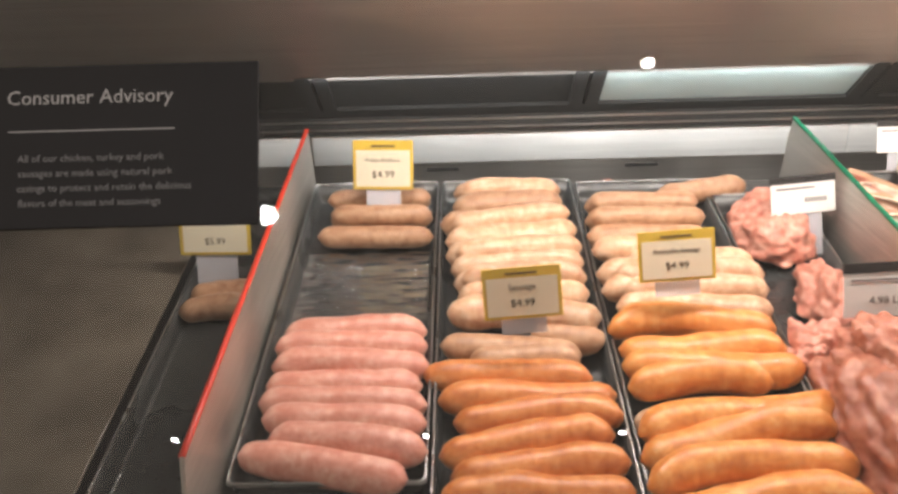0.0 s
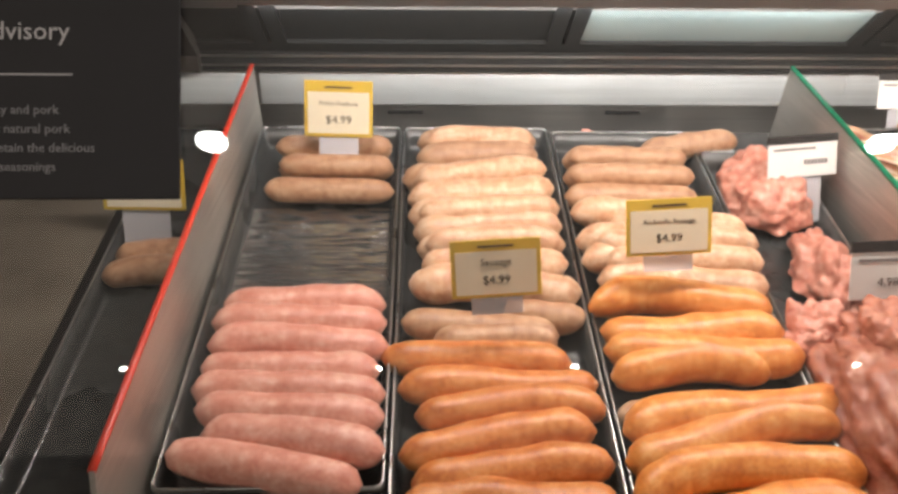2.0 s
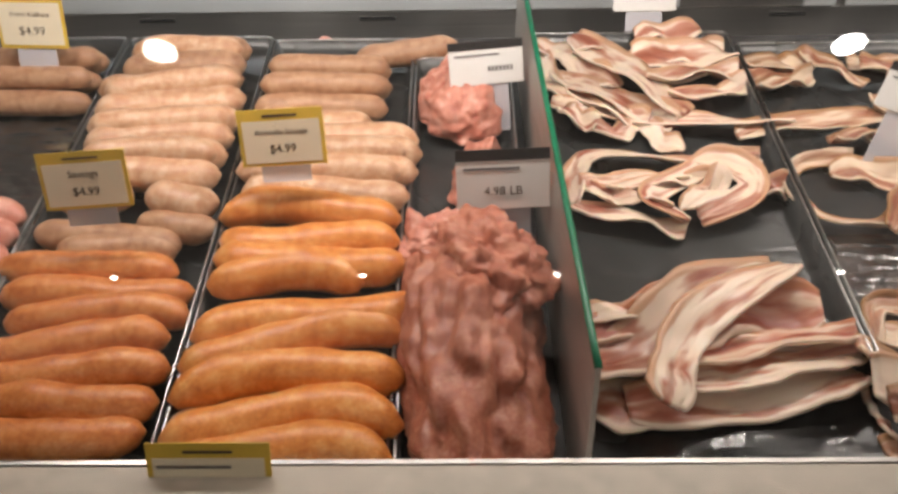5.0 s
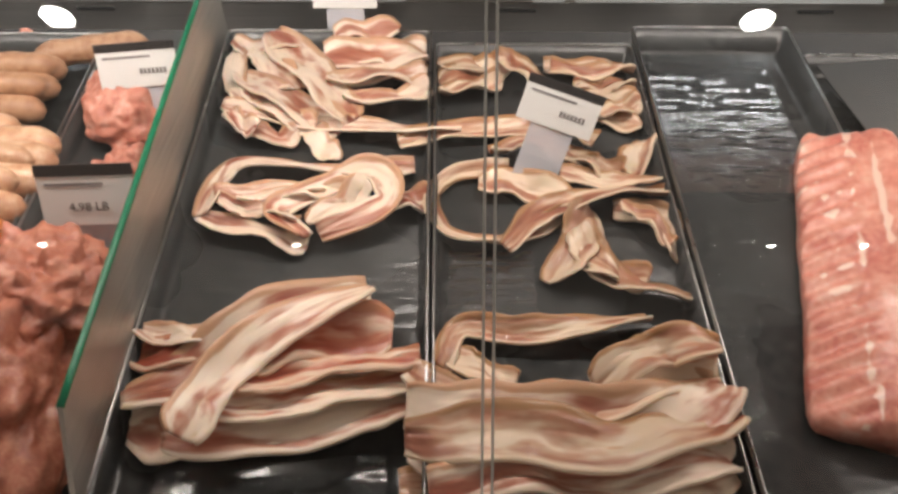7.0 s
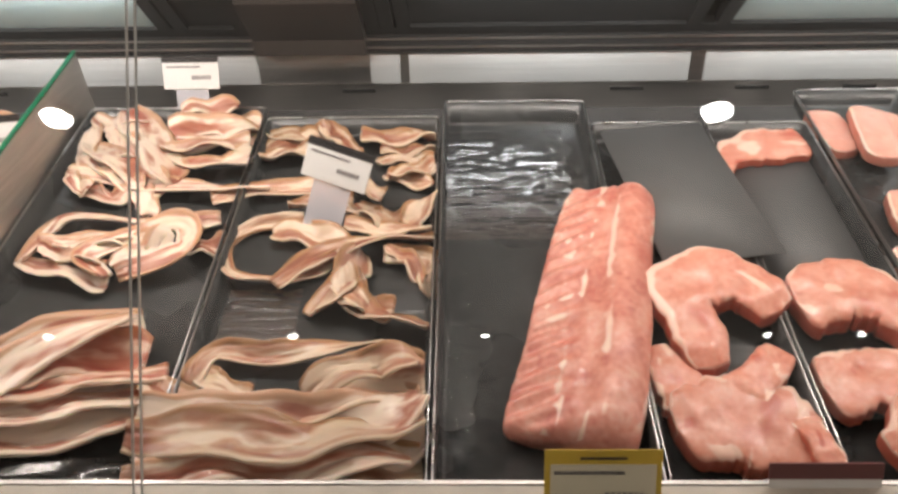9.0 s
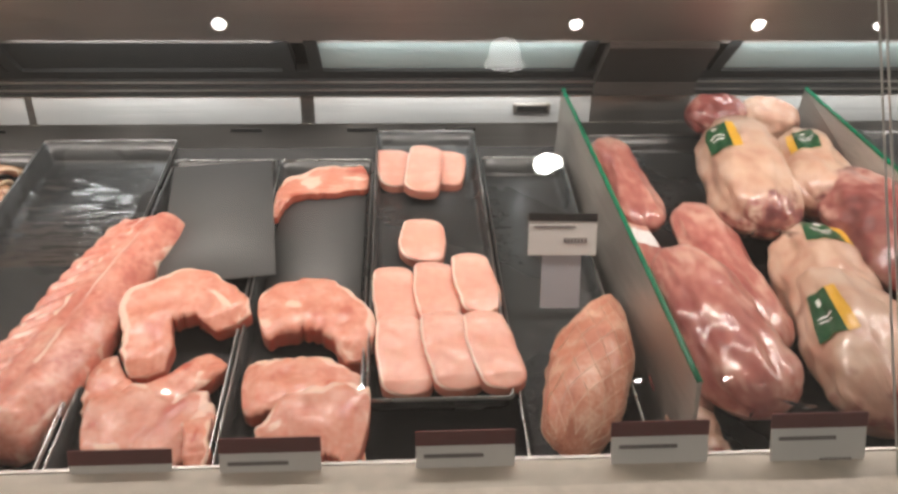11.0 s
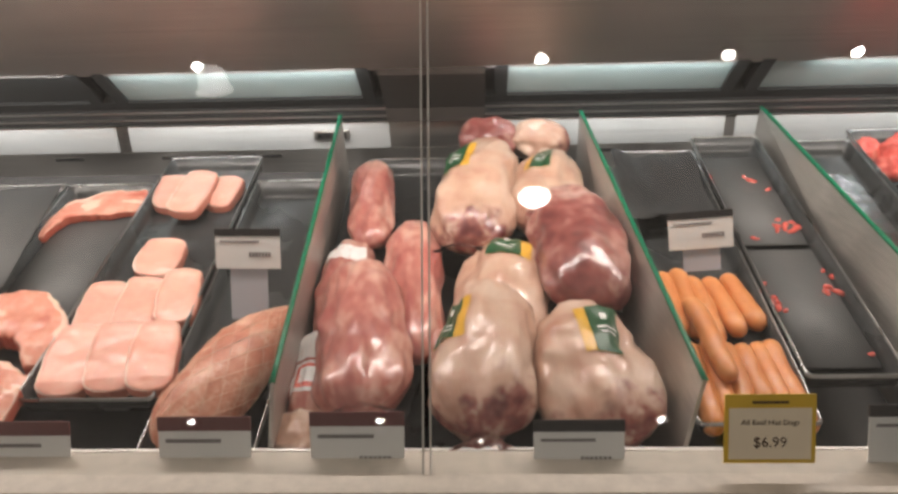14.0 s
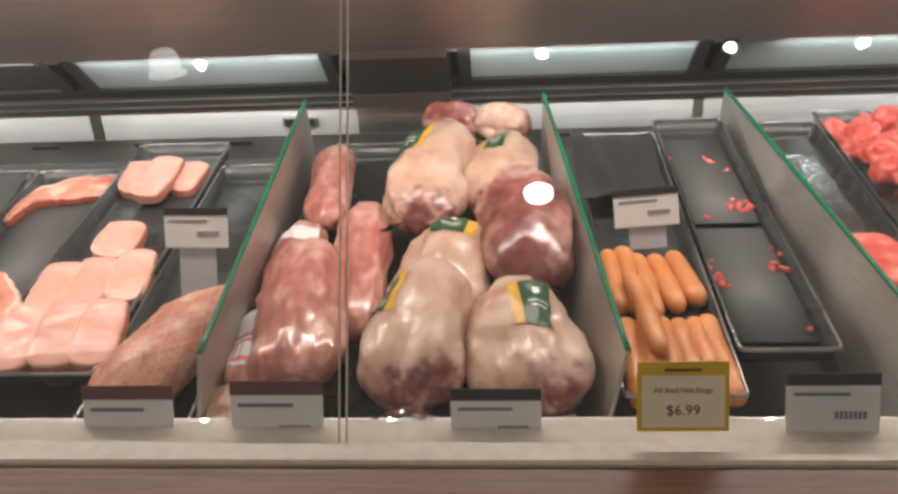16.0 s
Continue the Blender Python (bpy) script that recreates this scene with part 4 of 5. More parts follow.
def chop(name, spine, widths, thick, h, label, category, seed, fat=1, material=None, tilt=0.0, rise=0.0, ragged=0.26, blunt=0.32):
    """A cut laid along a bent line: half widths from end to end, rounded edges, ends and a fat rim on one side."""
    n, m = 60, 40
    line = spline(spine, n)
    c = sum(line, Vector()) / n
    run = sum((q - p).length for p, q in zip(line, line[1:]))

    def f(u, v):
        i = min(int(u * (n - 1) + 0.5), n - 1)
        d = (line[min(i + 1, n - 1)] - line[max(i - 1, 0)]).normalized()
        side = Vector((-d.y, d.x, 0))
        t = u * (len(widths) - 1)
        k = min(int(t), len(widths) - 2)
        s = t - k
        s = s * s * (3 - 2 * s)
        w = widths[k] * (1 - s) + widths[k + 1] * s
        e = min(u, 1 - u) * run
        w *= max(0.0, 1 - max(0.0, 1 - e / (w * blunt)) ** 2.4) ** 0.5 * 0.97 + 0.03
        w *= 1 + ragged * wob((u * run * 36, 2 if v < 0.25 or v > 0.75 else 9, 0), 1.0, seed) + ragged * 0.5 * wob((u * run * 110, 2 if v < 0.25 or v > 0.75 else 9, 0), 1.0, seed + 2)
        a = v * 2 * math.pi
        x, z = math.cos(a), math.sin(a)
        q = (abs(x) ** 9 + abs(z) ** 9) ** (-1 / 9)
        x, z = x * q, z * q
        p = line[i] - c + side * (x * w)
        lump_z = 0.12 * wob((p.x, p.y, 0), 35, seed) + 0.06 * wob((p.x, p.y, 0), 90, seed + 1)
        top = (z * 0.5 + 0.5) * thick * (1 + lump_z) * (1 - 0.25 * max(0, 1 - e / (thick * 0.8)))
        whole = 1 if ragged < 0.1 else 0  # boneless cuts show no inner fat
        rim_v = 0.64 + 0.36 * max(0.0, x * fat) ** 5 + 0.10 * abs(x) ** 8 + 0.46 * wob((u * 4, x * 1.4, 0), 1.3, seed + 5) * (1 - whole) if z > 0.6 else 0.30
        return (p.x, p.y * 1.011, top + x * w * tilt + (p.y * rise)), (rim_v, u)

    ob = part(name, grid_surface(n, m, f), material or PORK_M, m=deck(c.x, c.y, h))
    return tagged(ob, label, category, "pork chops")


# rib slab
def rib_slab():
    L = 0.415
    t = empty("rib_slab", deck(1.294, 0.766, -0.033, -15.5), "long pink slab of raw pork ribs with white fat", "pork ribs")

    def f(u, v):
        s = u * 2 - 1
        e = max(0.0, 1 - abs(s) ** 9) ** 0.4
        half = (0.066 + 0.006 * s) * (0.80 + 0.20 * e) * (1 + 0.035 * wob((s * 3, 0, 0), 1.5, 4))
        a = v * 2 * math.pi
        c, q = math.cos(a), math.sin(a)
        k = (abs(c) ** 4 + abs(q) ** 4) ** (-1 / 4)
        x, z = c * k, q * k
        crown = 0.042 + 0.018 * math.exp(-((x - 0.50) / 0.5) ** 2) - 0.016 * max(0.0, -x - 0.1)
        y = s * L / 2
        h = (z * 0.5 + 0.5) * crown * (0.60 + 0.40 * e)
        ribs = math.sin((y + x * half * 0.55) * 235)
        bone = max(0.0, min(1.0, (-0.12 - x) * 5)) * (1 if z > -0.2 else 0)
        groove = math.exp(-((x - 0.12) / 0.07) ** 2) if z > 0.3 else 0.0
        h += 0.0030 * ribs * bone - 0.0035 * groove + 0.004 * wob((x * 2, s * 6, z), 1.0, 3) + 0.0018 * wob((x * 9, s * 22, z), 1.0, 6)
        streak = 0.20 * wob((x * 5, s * 3, 0), 1.0, 8) + 0.14 * wob((x * 14, s * 14, 0), 1.0, 9)
        fat = 0.66 + streak + 0.13 * max(0.0, ribs) * bone * (0.6 + streak * 4) + 0.32 * math.exp(-((x - 0.24 - 0.03 * math.sin(s * 4)) / 0.05) ** 2) + 0.26 * math.exp(-((x + 0.20 - 0.05 * math.sin(s * 7)) / 0.06) ** 2) * (0.6 + streak * 3)
        fat += 0.22 * max(0.0, x - 0.70) * 3 * (1 if s < -0.2 else 0.3)
        return (x * half + 0.006 * math.sin(s * 2.2), -y, h), (fat if z > -0.5 else 0.6, v)

    part("slab", grid_surface(110, 64, f), RIB_M, t)


rib_slab()
CH = "raw bone-in pork chop in a black tray"
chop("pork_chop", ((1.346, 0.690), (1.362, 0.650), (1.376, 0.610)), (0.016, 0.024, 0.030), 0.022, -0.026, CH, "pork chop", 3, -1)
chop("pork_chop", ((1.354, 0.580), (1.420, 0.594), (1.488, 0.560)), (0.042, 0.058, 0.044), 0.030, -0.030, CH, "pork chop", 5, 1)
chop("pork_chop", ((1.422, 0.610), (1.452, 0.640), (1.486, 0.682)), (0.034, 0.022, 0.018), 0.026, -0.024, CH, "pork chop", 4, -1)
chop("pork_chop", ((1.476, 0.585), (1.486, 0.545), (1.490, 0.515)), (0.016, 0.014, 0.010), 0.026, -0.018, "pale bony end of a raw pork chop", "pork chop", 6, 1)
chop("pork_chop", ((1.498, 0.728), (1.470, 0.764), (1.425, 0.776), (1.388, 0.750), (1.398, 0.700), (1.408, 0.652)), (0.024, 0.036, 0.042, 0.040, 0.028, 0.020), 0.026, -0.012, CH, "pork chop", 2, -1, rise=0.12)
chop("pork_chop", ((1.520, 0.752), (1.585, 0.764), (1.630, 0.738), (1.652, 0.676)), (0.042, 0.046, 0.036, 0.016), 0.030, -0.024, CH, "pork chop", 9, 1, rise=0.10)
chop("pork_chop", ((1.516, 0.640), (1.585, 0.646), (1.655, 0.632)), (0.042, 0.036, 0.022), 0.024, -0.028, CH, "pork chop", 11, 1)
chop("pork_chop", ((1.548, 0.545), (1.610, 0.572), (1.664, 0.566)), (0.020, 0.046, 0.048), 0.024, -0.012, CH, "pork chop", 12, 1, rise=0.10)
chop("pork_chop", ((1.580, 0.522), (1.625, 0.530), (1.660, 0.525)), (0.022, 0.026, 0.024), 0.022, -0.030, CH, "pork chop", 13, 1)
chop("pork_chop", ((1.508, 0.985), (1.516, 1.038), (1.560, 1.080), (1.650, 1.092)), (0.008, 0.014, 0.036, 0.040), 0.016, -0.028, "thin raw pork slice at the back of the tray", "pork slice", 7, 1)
LC = "boneless pink pork loin chop in a row"
for i, (x, y, half, ln, lean_to, h) in enumerate(((1.690, 1.112, 0.030, 0.050, 4, -0.024), (1.780, 1.110, 0.026, 0.044, -8, -0.024), (1.738, 1.082, 0.029, 0.062, -5, -0.008), (1.732, 0.918, 0.033, 0.046, -4, -0.026),
                                                  (1.692, 0.788, 0.030, 0.056, 3, -0.020), (1.746, 0.792, 0.030, 0.056, 3, -0.016), (1.798, 0.804, 0.029, 0.056, 6, -0.012), (1.702, 0.672, 0.0325, 0.062, 4, -0.010), (1.758, 0.674, 0.0325, 0.062, 8, -0.006), (1.808, 0.672, 0.0295, 0.060, 8, -0.004))):
    dx = ln * math.sin(radians(lean_to))
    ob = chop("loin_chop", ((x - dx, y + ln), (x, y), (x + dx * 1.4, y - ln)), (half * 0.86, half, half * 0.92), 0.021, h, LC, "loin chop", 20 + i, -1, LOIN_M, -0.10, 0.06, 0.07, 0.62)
    tagged(ob, LC, "loin chop", "loin chops")
tagged(part("tray_paper", box(bmesh.new(), -0.076, 0.076, -0.148, 0.148, -0.001, 0.001), PAPER_M, m=deck(1.438, 0.958, 0.003, 8)), "dark grey sheet covering the back of a tray", "tray paper")
tagged(part("tray_paper", box(bmesh.new(), -0.065, 0.065, -0.17, 0.17, -0.001, 0.001), PAPER_M, m=deck(1.580, 0.93, -0.0285, 0)), "dark grey sheet lining a tray", "tray paper")
tagged(part("tray_paper", box(bmesh.new(), -0.045, 0.045, -0.12, 0.12, -0.001, 0.001), PAPER_M, m=deck(2.639, 0.74, 0.0225, 0)), "dark grey sheet lining a nearly empty tray", "tray paper")
tagged(part("tray_paper", box(bmesh.new(), -0.045, 0.045, -0.13, 0.13, -0.001, 0.001), PAPER_M, m=deck(2.639, 1.00, 0.0232, 0)), "dark grey sheet lining a nearly empty tray", "tray paper")


# netted roast
def roast():
    t = empty("netted_roast", deck(1.919, 0.632, 0.016, -21), "netted raw pork roast in a black tray", "roast")
    L, R = 0.262, 0.047

    def body(u, v, k=1.0):
        s = u * 2 - 1
        r = R * (max(0.04, 1 - s ** 1.7) ** 0.8 if s > 0 else max(0.04, 1 - abs(s) ** 9) ** 0.5 * (1 - 0.34 * s * s))
        a = v * 2 * math.pi
        r *= 1 + 0.02 * math.cos(a * 7 + s * 3) + 0.16 * wob((s, math.cos(a), math.sin(a)), 1.8, 5) + 0.06 * wob((s * 2, math.cos(a), math.sin(a)), 5, 8)
        return Vector((r * k * math.cos(a), s * L / 2, r * k * math.sin(a) * 0.92))

    part("meat", grid_surface(40, 36, lambda u, v: (body(u, v), (u, v))), ROAST_M, t)
    bm = bmesh.new()

    def cord(points):
        prev = None
        for i, p in enumerate(points):
            d = (points[min(i + 1, len(points) - 1)] - points[max(i - 1, 0)]).normalized()
            s1 = d.cross(Vector((0.3, 0.5, 0.8))).normalized()
            s2 = d.cross(s1)
            ring = [bm.verts.new(p + (s1 * math.cos(a) + s2 * math.sin(a)) * 0.0007) for a in (0, 2.1, 4.2)]
            if prev:
                for k in range(3):
                    bm.faces.new((prev[k], prev[(k + 1) % 3], ring[(k + 1) % 3], ring[k]))
            prev = ring

    for k in range(13):
        for turn in (-1, 1):
            cord([body(0.03 + 0.94 * i / 79, k / 13 + turn * 0.45 * i / 79, 1.006) for i in range(80)])
    part("netting", bm, STRING_M, t, "pale elastic butcher's netting")


roast()


# packs in film
def pack(name, p0, p1, r0, r1, material, label, category, group, h, flat=0.8, seed=0, power=3.0, rough=0.06, roll=0.0):
    """A filled bag: an uneven body from p0 (radius r0) to p1 (radius r1). Returns the thing and its surface."""
    (xa, ya), (xb, yb) = p0, p1
    L = math.hypot(xb - xa, (yb - ya) * 1.011)
    ang = math.degrees(math.atan2(yb - ya, xb - xa)) + 90
    t = empty(name, deck((xa + xb) / 2, (ya + yb) / 2, h, ang), label, category, group)

    def body(u, v, k=1.0):
        s = u * 2 - 1
        cap = max(0.04, (1 - abs(s) ** power)) ** 0.5
        r = (r0 + (r1 - r0) * u) * cap
        a = v * 2 * math.pi + roll
        d = Vector((math.cos(a), s, math.sin(a)))
        r *= 1 + rough * wob(d, 1.5, seed) * 2.6 + rough * 1.2 * wob(d, 4, seed + 2) + 0.03 * abs(wob(d, 9, seed + 4))
        return Vector((r * k * math.cos(a), -s * L / 2, r * k * math.sin(a) * flat))

    part("body", grid_surface(60, 56, lambda u, v: (body(u, v), (u, v))), material, t)
    return t, body


def patch(t, body, u0, u1, v0, v1, material, name, k=1.012, label=""):
    bm = grid_surface(18, 18, lambda u, v: (body(u0 + (u1 - u0) * u, v0 + (v1 - v0) * v, k), (u, v)), False)
    return part(name, bm, material, t, label)


TL = "pink pork tenderloin in clear vacuum film"
for i, (a, b, r0, r1, h, mat) in enumerate((((2.040, 1.150), (2.058, 0.900), 0.036, 0.034, 0.012, TENDER_M), ((2.120, 0.945), (2.142, 0.640), 0.038, 0.040, 0.020, TENDER_M), ((2.032, 0.925), (2.028, 0.700), 0.036, 0.034, 0.0, TENDER_M),
                                            ((2.062, 0.810), (2.088, 0.530), 0.046, 0.056, 0.040, TENDER_M), ((2.022, 0.710), (2.022, 0.560), 0.034, 0.030, 0.004, TENDER_M), ((2.012, 0.575), (2.02, 0.495), 0.030, 0.026, 0.002, DUCK_M))):
    t, body = pack("pork_pack", a, b, r0, r1, mat, TL, "packed pork", "packed pork", h, 0.72, 50 + i, 5.0, 0.10)
    if i in (2, 4):
        patch(t, body, 0.15 if i == 2 else 0.02, 0.32 if i == 2 else 0.42, 0.12, 0.42, LABEL_WHITE_M, "label", 1.015, "white printed label")
    if i == 4:
        patch(t, body, 0.46, 0.80, 0.17, 0.40, LABEL_WHITE_M, "label", 1.015, "white printed label")
        patch(t, body, 0.50, 0.76, 0.20, 0.37, BEEF_M, "print", 1.022, "red printed square")
        patch(t, body, 0.55, 0.71, 0.23, 0.34, LABEL_WHITE_M, "print", 1.028, "pale centre of the printed square")

def film_tail(x, y, h, rz, seed):
    """A gathered end of clear film."""
    def f(u, v):
        a = (v - 0.5) * 2.6
        r = 0.012 + 0.030 * u
        w = 1 + 0.35 * wob((u * 2, v * 9, 0), 1.3, seed)
        return (r * w * math.sin(a), -0.035 * u, 0.012 + r * w * math.cos(a) * 0.6), (u, v)

    o = part("film_tail", grid_surface(10, 26, f, False), TAIL_M, m=deck(x, y, h, rz))
    o.visible_shadow = False
    tagged(o, "gathered end of clear packing film", "film", "film ends")


for i, (x, y, h, rz) in enumerate(((2.085, 0.552, 0.03, 8), (2.015, 0.515, 0.0, -20), (2.222, 0.50, 0.03, 0), (2.352, 0.495, 0.02, 12), (2.198, 0.85, 0.03, -6), (2.352, 0.722, 0.03, 0))):
    film_tail(x, y, h, rz, 140 + i)

DK = "plucked duck in clear vacuum film with green label"


def duck(a, b, r0, r1, h, mat, lab=None, seed=0, flat=0.8):
    t, body = pack("packed_duck", a, b, r0, r1, mat, DK if lab else "dark red duck in clear vacuum film", "packed duck", "packed ducks", h, flat, seed, rough=0.085)
    if lab:
        u0, u1, v0, v1, w = lab
        patch(t, body, u0, u1, min(v0, v0 + w), max(v1, v1 + w), LABEL_YELLOW_M, "yellow_label", 1.018, "yellow label backing")
        patch(t, body, u0, u1, v0, v1, LABEL_GREEN_M, "green_label", 1.034, "green printed label")
        um, du, vm, dv = (u0 + u1) / 2, u1 - u0, (v0 + v1) / 2, v1 - v0
        patch(t, body, um - du * 0.32, um - du * 0.18, vm - dv * 0.1, vm + dv * 0.1, LABEL_WHITE_M, "emblem", 1.048, "small pale emblem")
        for k, wd in ((0.02, 0.32), (0.12, 0.25)):
            patch(t, body, um + du * k, um + du * (k + 0.035), vm - dv * wd, vm + dv * wd, LABEL_WHITE_M, "print", 1.048, "pale printed line")


duck((2.238, 1.130), (2.200, 0.835), 0.056, 0.066, 0.052, DUCK_M, (0.22, 0.50, 0.325, 0.425, -0.035), 61)
duck((2.340, 1.095), (2.305, 0.880), 0.050, 0.056, 0.048, DUCK_M, (0.20, 0.50, 0.24, 0.34, 0.04), 62)
duck((2.185, 1.175), (2.29, 1.175), 0.042, 0.042, 0.044, DUCK_RED_M, None, 63)
duck((2.275, 1.182), (2.375, 1.155), 0.042, 0.042, 0.040, DUCK_M, None, 69)
duck((2.268, 0.870), (2.225, 0.640), 0.056, 0.060, 0.024, DUCK_M, (0.10, 0.36, 0.20, 0.32, -0.04), 64)
duck((2.340, 0.965), (2.366, 0.690), 0.058, 0.064, 0.055, DUCK_RED_M, None, 65)
duck((2.232, 0.755), (2.220, 0.498), 0.050, 0.068, 0.046, DUCK_M, (0.28, 0.60, 0.345, 0.44, -0.035), 66)
duck((2.330, 0.715), (2.356, 0.492), 0.054, 0.076, 0.034, DUCK_M, (0.26, 0.60, 0.155, 0.245, 0.03), 67)

# red beef and scraps
for i, (x, y) in enumerate(((2.885, 1.170), (2.925, 1.150), (2.965, 1.155), (2.90, 1.105), (2.94, 1.09), (2.91, 1.045), (2.95, 1.03), (2.985, 1.09), (2.90, 0.985), (2.945, 0.97), (2.92, 1.12), (2.99, 1.03))):
    lump("beef_cube", x, y, 0.026, 0.026, 0.030, BEEF_M, "bright red diced beef in a black tray", "diced beef", "diced beef", h=-0.0 + 0.012 * (i % 3), seed=80 + i, sub=4, rough=0.3, fine=0.06)
cut("beef_steak", 2.805, 0.775, 0.045, 0.060, 0.03, BEEF_M, "bright red raw beef steak in a tray", "steak", "steaks", h=0.004, seed=95)
cut("beef_steak", 2.810, 0.620, 0.042, 0.055, 0.03, BEEF_M, "bright red raw beef steak in a tray", "steak", "steaks", h=0.004, seed=96)
CR = [(2.594, 1.065), (2.674, 1.023), (2.664, 0.912), (2.680, 0.927), (2.614, 0.886), (2.682, 0.912), (2.682, 0.808), (2.670, 0.761), (2.684, 0.760), (2.680, 0.643), (2.594, 0.779), (2.598, 0.729), (2.602, 0.741), (2.655, 0.918), (2.672, 0.902), (2.60, 0.752), (2.648, 1.062), (2.655, 1.050), (2.661, 0.934), (2.669, 0.922), (2.652, 0.908), (2.690, 0.795), (2.676, 0.772), (2.588, 0.764), (2.606, 0.725), (2.592, 0.742)]
for i, (x, y) in enumerate(CR):
    lump("meat_scrap", x, y, 0.005 + 0.002 * (i % 3), 0.0035 + 0.001 * (i % 2), 0.004 + 0.001 * (i % 3), BEEF_M, "small red scrap of raw meat on the tray", "meat scrap", "meat scraps", h=0.022, seed=110 + i, sub=2, rough=0.5, rzrot=i * 40)
tagged(part("tray_paper", grid_surface(14, 12, lambda u, v: ((0.13 * (u - 0.5), 0.20 * (v - 0.5), 0.010 + 0.02 * wob((u * 2, v * 2, 0), 1.5, 3)), (u, v)), False), BLACK_PAPER_M, m=deck(2.50, 1.00, 0.040, 0)), "crumpled black sheet at the back of a tray", "tray paper")
def film(x, y, w, l, h, seed, relief=1.0):
    """A wet crinkled clear film on a tray's floor."""
    def f(u, v):
        z = relief * 0.0010 * wob((u * 4, v * l * 190, 0), 1.0, seed) + relief * 0.0014 * wob((u * 7, v * l * 70, 3), 1.0, seed + 2)
        return (w * (u - 0.5), l * (v - 0.5), 0.004 + z), (u, v)

    o = part("wet_film", grid_surface(34, 130, f, False), FILM_M, m=deck(x, y, h))
    o.visible_shadow = False
    tagged(o, "wet crinkled clear film on a tray floor", "film", "wet films")


film(-0.122, 0.925, 0.175, 0.19, -0.030, 3, 1.6)
film(1.205, 1.02, 0.175, 0.26, -0.032, 5)
film(1.180, 0.81, 0.11, 0.15, -0.032, 6)
film(1.135, 0.66, 0.035, 0.20, -0.032, 7)
film(1.31, 0.56, 0.03, 0.08, -0.032, 8)
film(0.90, 0.75, 0.09, 0.10, -0.031, 9)
film(2.80, 0.95, 0.07, 0.30, 0.004, 11)
# added clear sheet in front of the bacon, standing in for a reflected glint
tagged(part("plastic_sheet", grid_surface(16, 10, lambda u, v: ((0.20 * (u - 0.5), 0.06 * (v - 0.5), 0.003 + 0.004 * wob((u * 4, v * 2, 0), 1.5, 9)), (u, v)), False), TAIL_M, m=deck(0.70, 0.525, -0.028, 3)), "clear glossy sheet added for a glint in the bacon tray", "plastic sheet")


# ---- price cards and sign ----
def card(x, y, z, w, h, style, text=None, price=None, rz=0.0, lean=-18.0, roll=0.0, stalk=0.06, label=""):
    """A price card; (x, y, z) is the middle of its lower edge."""
    label = label or {"yellow": "yellow-bordered cream price card on a clear stalk", "black": "white price card with a black top band", "maroon": "white price card with a maroon top band"}[style]
    c = empty("price_card", pose(x, y, z) @ pose(0, 0, 0, lean, 0, rz) @ pose(0, 0, 0, 0, roll, 0), label, "price card", "price cards")
    if style == "yellow":
        part("board", box(bmesh.new(), -w / 2, w / 2, 0, 0.0015, 0, h, 0.0005), YELLOW_M, c, "yellow border", False)
        part("face", box(bmesh.new(), -w * 0.45, w * 0.45, -0.0006, 0.0004, h * 0.06, h * 0.80), CREAM_M, c, "cream printed face", False)
        part("print_line", box(bmesh.new(), -w * 0.2, w * 0.2, -0.0006, 0.0004, h * 0.865, h * 0.90), INK_M, c, "small brown print", False)
    else:
        part("board", box(bmesh.new(), -w / 2, w / 2, 0, 0.0015, 0, h, 0.0005), CARD_M, c, smooth=False)
        part("top_band", box(bmesh.new(), -w / 2 - 0.0003, w / 2 + 0.0003, -0.0006, 0.0018, h * 0.82, h + 0.0005), BLACK_M if style == "black" else MAROON_M, c, "dark top band", False)
    if text:
        lettering(text, min(h * 0.17, w * 1.45 / len(text)), INK_M, c, 0, -0.0008, h * 0.56)
    else:
        part("print_line", box(bmesh.new(), -w * 0.42, w * 0.18, -0.0006, 0.0004, h * 0.66, h * 0.71), GREY_INK_M, c, "printed line", False)
    if price:
        lettering(price, h * 0.21, INK_M, c, 0.0, -0.0008, h * 0.24, "price")
    else:
        for k in range(7):
            part("print_mark", box(bmesh.new(), w * (0.02 + 0.05 * k), w * (0.02 + 0.05 * k + 0.035), -0.0006, 0.0004, h * 0.30, h * 0.42), GREY_INK_M, c, "printed price mark", False)
    if stalk:
        s = part("stalk", box(bmesh.new(), -w * 0.29, w * 0.29, 0.0022, 0.0030, -stalk, h * 0.4), STALK_M, c, "clear plastic stalk", False)
        s.visible_shadow = False


card(-0.101, 1.072, 1.068, 0.088, 0.072, "yellow", "Polish Kielbasa", "$4.99", 0, -14, 1.5, 0.09)
card(0.083, 0.742, 1.038, 0.088, 0.058, "yellow", "Sausage", "$4.99", 1, -18, -3, 0.018)
card(0.268, 0.808, 1.046, 0.090, 0.060, "yellow", "Andouille Sausage", "$4.99", 0, -18, -3, 0.018)
card(0.487, 0.998, 1.046, 0.092, 0.052, "black", rz=6, roll=-2, stalk=0.06)
card(0.497, 0.768, 1.016, 0.096, 0.062, "black", price="4.98 LB", rz=0, roll=-2, stalk=0.05)
card(0.715, 1.19, 1.064, 0.088, 0.05, "black", roll=0, stalk=0.04)
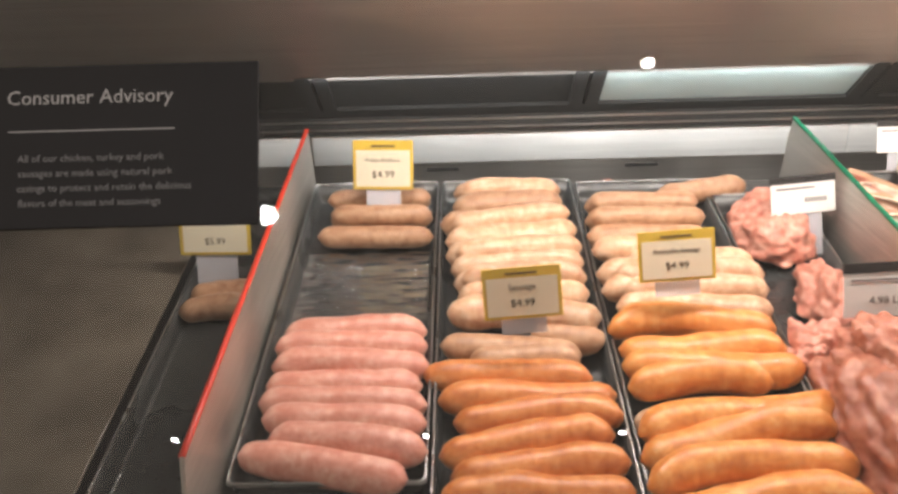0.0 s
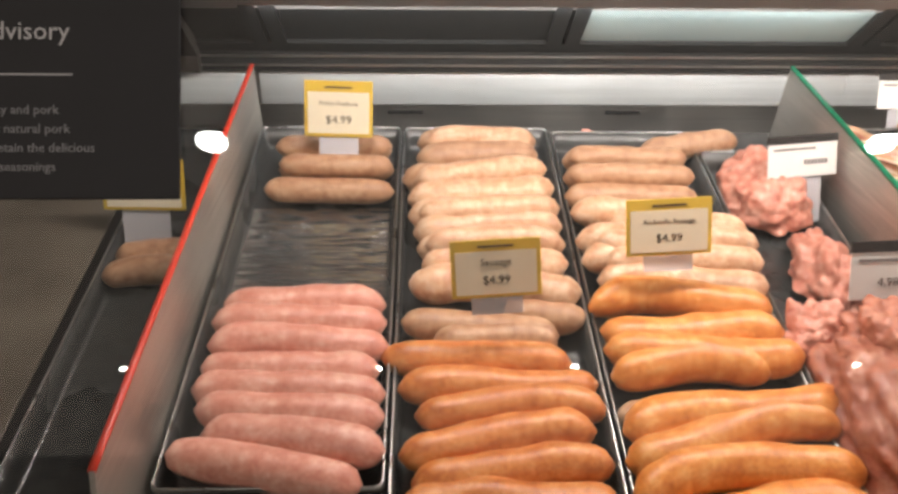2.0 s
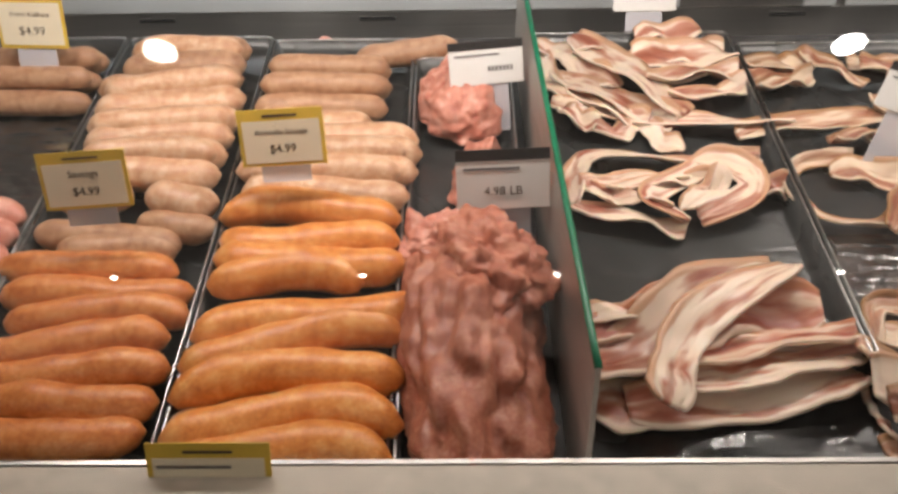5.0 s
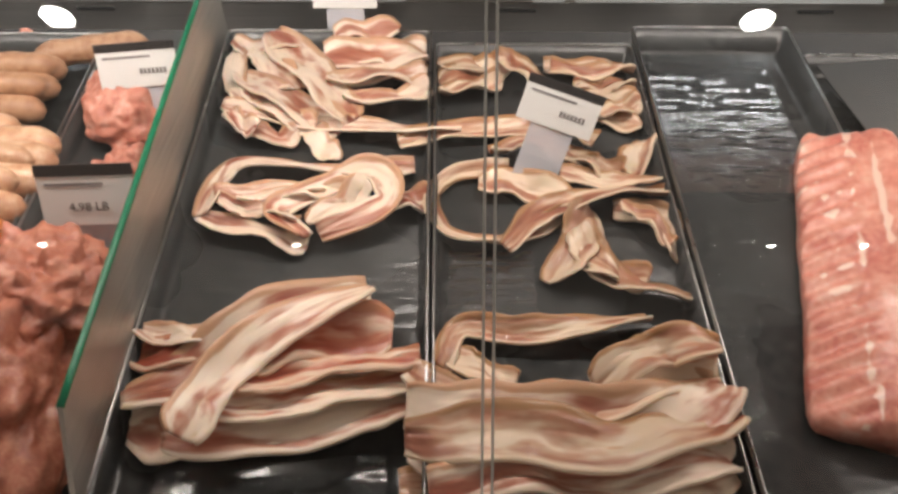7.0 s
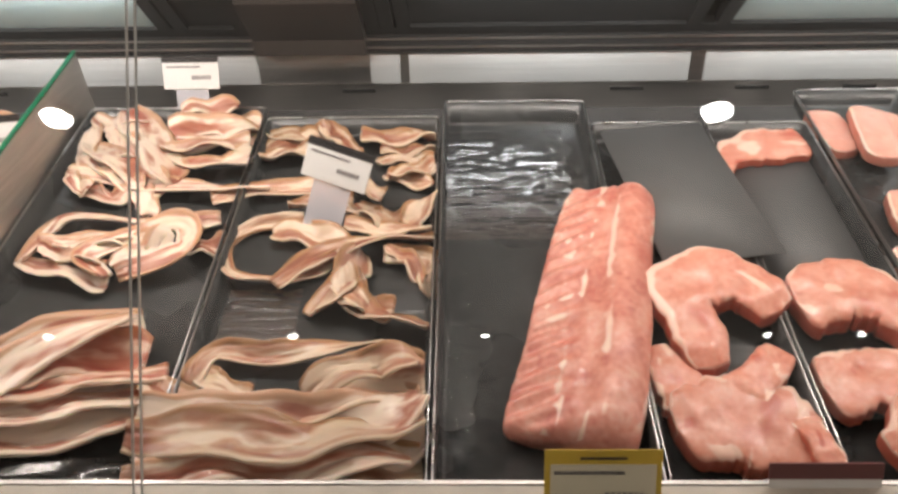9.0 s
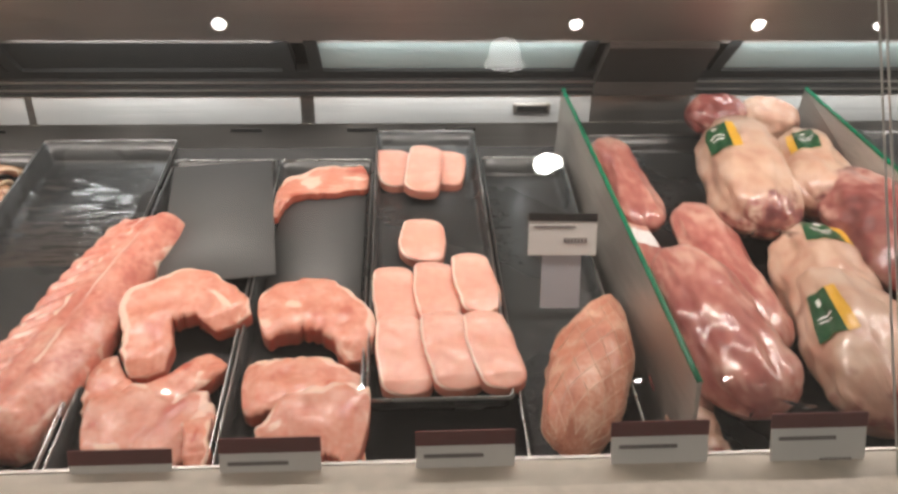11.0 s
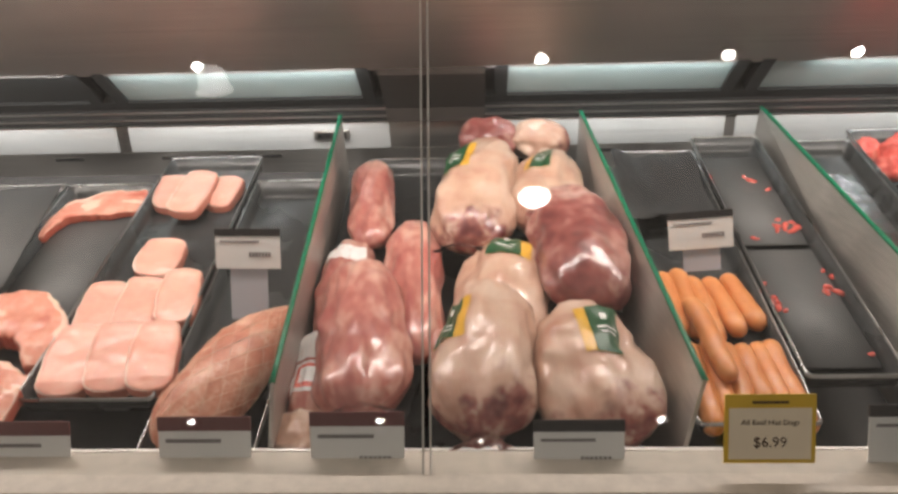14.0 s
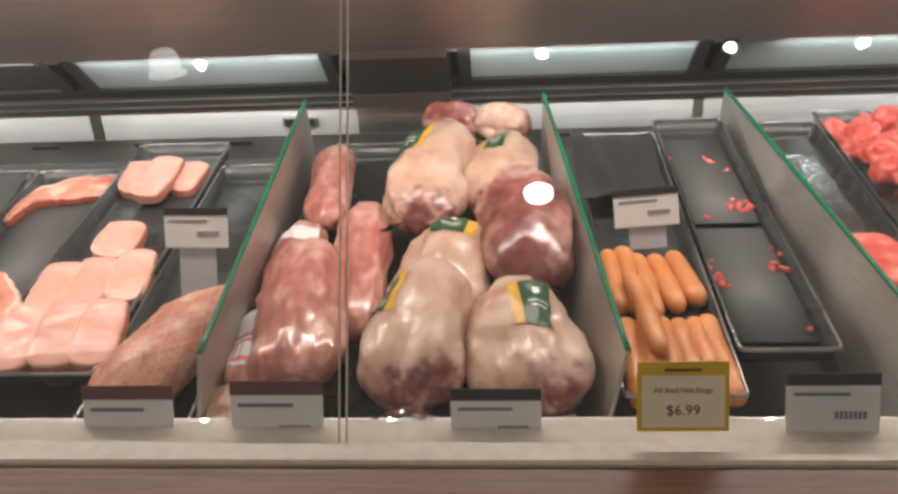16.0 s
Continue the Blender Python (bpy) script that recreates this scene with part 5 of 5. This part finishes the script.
card(0.972, 0.915, 1.040, 0.088, 0.052, "black", rz=-8, roll=15, stalk=0.07)
card(1.907, 0.785, 1.034, 0.088, 0.054, "black", rz=0, roll=1, stalk=0.07)
card(2.515, 0.803, 1.046, 0.084, 0.050, "black", rz=-3, roll=-5, stalk=0.03)
card(-0.315, 0.93, 1.035, 0.095, 0.06, "yellow", None, "$5.99", 0, -14, 1, 0.06)
for x, z in ((1.442, 1.017), (1.579, 1.027), (1.760, 1.030), (1.944, 1.035), (2.097, 1.040)):
    card(x, 0.440, z - 0.074, 0.093, 0.076, "maroon", rz=0, lean=-20, stalk=0)
card(2.314, 0.440, 0.972, 0.088, 0.062, "black", lean=-20, stalk=0)
card(2.630, 0.440, 0.988, 0.086, 0.062, "black", lean=-20, stalk=0)
card(2.487, 0.425, 1.008, 0.084, 0.066, "yellow", "All Beef Hot Dogs", "$6.99", 0, -20, 0, 0)
card(1.256, 0.440, 0.975, 0.096, 0.064, "yellow", lean=-20, stalk=0)
card(0.265, 0.440, 0.962, 0.092, 0.062, "yellow", lean=-20, stalk=0)

zs = 1.235
sign = empty("advisory_sign", pose(-0.260, glass_y(zs) - 0.006, zs) @ pose(0, 0, 0, -GL), "black consumer advisory sign on the front glass", "sign")
part("board", box(bmesh.new(), -0.112, 0.112, 0, 0.003, 0, 0.138, 0.001), SIGN_M, sign, smooth=False)
lettering("Consumer Advisory", 0.0172, SIGN_INK_M, sign, -0.030, -0.0006, 0.105)
part("rule", box(bmesh.new(), -0.098, 0.042, -0.0005, 0.001, 0.0815, 0.0825), SIGN_INK_M, sign, "thin pale rule", False)
for k, (text, x) in enumerate((("All of our chicken, turkey and pork", -0.028), ("sausages are made using natural pork", -0.024), ("casings to protect and retain the delicious", -0.016), ("flavors of the meat and seasonings", -0.028))):
    lettering(text, 0.0086, GREY_SIGN_INK_M, sign, x, -0.0006, 0.056 - 0.0125 * k)

# ---- the store round the case ----
tagged(part("floor", box(bmesh.new(), -7, 9, -8, 5, -0.05, 0.0), FLOOR_M, smooth=False), "plain store floor", "floor", kind="structure")
tagged(part("ceiling", box(bmesh.new(), -7, 9, -8, 5, 3.75, 3.85), CEIL_M, smooth=False), "dim store ceiling", "ceiling", kind="structure")
for nm, a in (("wall_south", (-7, 9, -8.1, -8)), ("wall_north", (-7, 9, 5, 5.1)), ("wall_west", (-7.1, -7, -8, 5)), ("wall_east", (9, 9.1, -8, 5))):
    tagged(part(nm, box(bmesh.new(), *a, 0, 3.75), WALL_M, smooth=False), "plain brown-grey store wall", "wall", kind="structure")


def downlight(x, y, r, glow):
    d = empty("ceiling_lamp", pose(x, y, 3.75), "small round ceiling lamp, lit", "lamp", "ceiling lamps")
    bm = bmesh.new()
    bmesh.ops.create_cone(bm, cap_ends=True, segments=32, radius1=r * 1.25, radius2=r * 1.4, depth=0.03)
    part("housing", bm, LAMP_BODY_M, d, m=pose(0, 0, -0.015))
    bm = bmesh.new()
    bmesh.ops.create_cone(bm, cap_ends=True, segments=32, radius1=r, radius2=r, depth=0.006)
    part("lens", bm, glow, d, "glowing lens", m=pose(0, 0, -0.033))


for x in (0.86, 2.52, 3.40, 4.0):
    downlight(x, -1.38, 0.030, LAMP_M)
for x in (-2.6, -0.4, 1.3, 3.78, 4.6):
    downlight(x, -5.45, 0.038, LAMP_M)
for x in (-1.15, 2.53):
    downlight(x, -2.40, 0.088, SPOT_M)


# small white spot lamp over the front of the case
hang = empty("hanging_lamp", pose(1.842, 0.394, 1.571), "small white hanging spot lamp with a flat rim, lit", "lamp")
PROFILE = [(0.004, 0.0), (0.027, 0.0005), (0.027, 0.004), (0.017, 0.006), (0.021, 0.014), (0.021, 0.026), (0.014, 0.036), (0.003, 0.040)]
part("shade", grid_surface(len(PROFILE), 28, lambda u, v: ((PROFILE[round(u * 7)][0] * math.cos(v * 2 * math.pi), PROFILE[round(u * 7)][0] * math.sin(v * 2 * math.pi), PROFILE[round(u * 7)][1]), (u, v))), SHADE_M, hang, m=pose(0, 0, 0, -62.4))
part("cord", box(bmesh.new(), -0.0008, 0.0008, 0.0342, 0.0358, 0.0175, 2.17), DARK_M, hang, "thin dark cord", False)
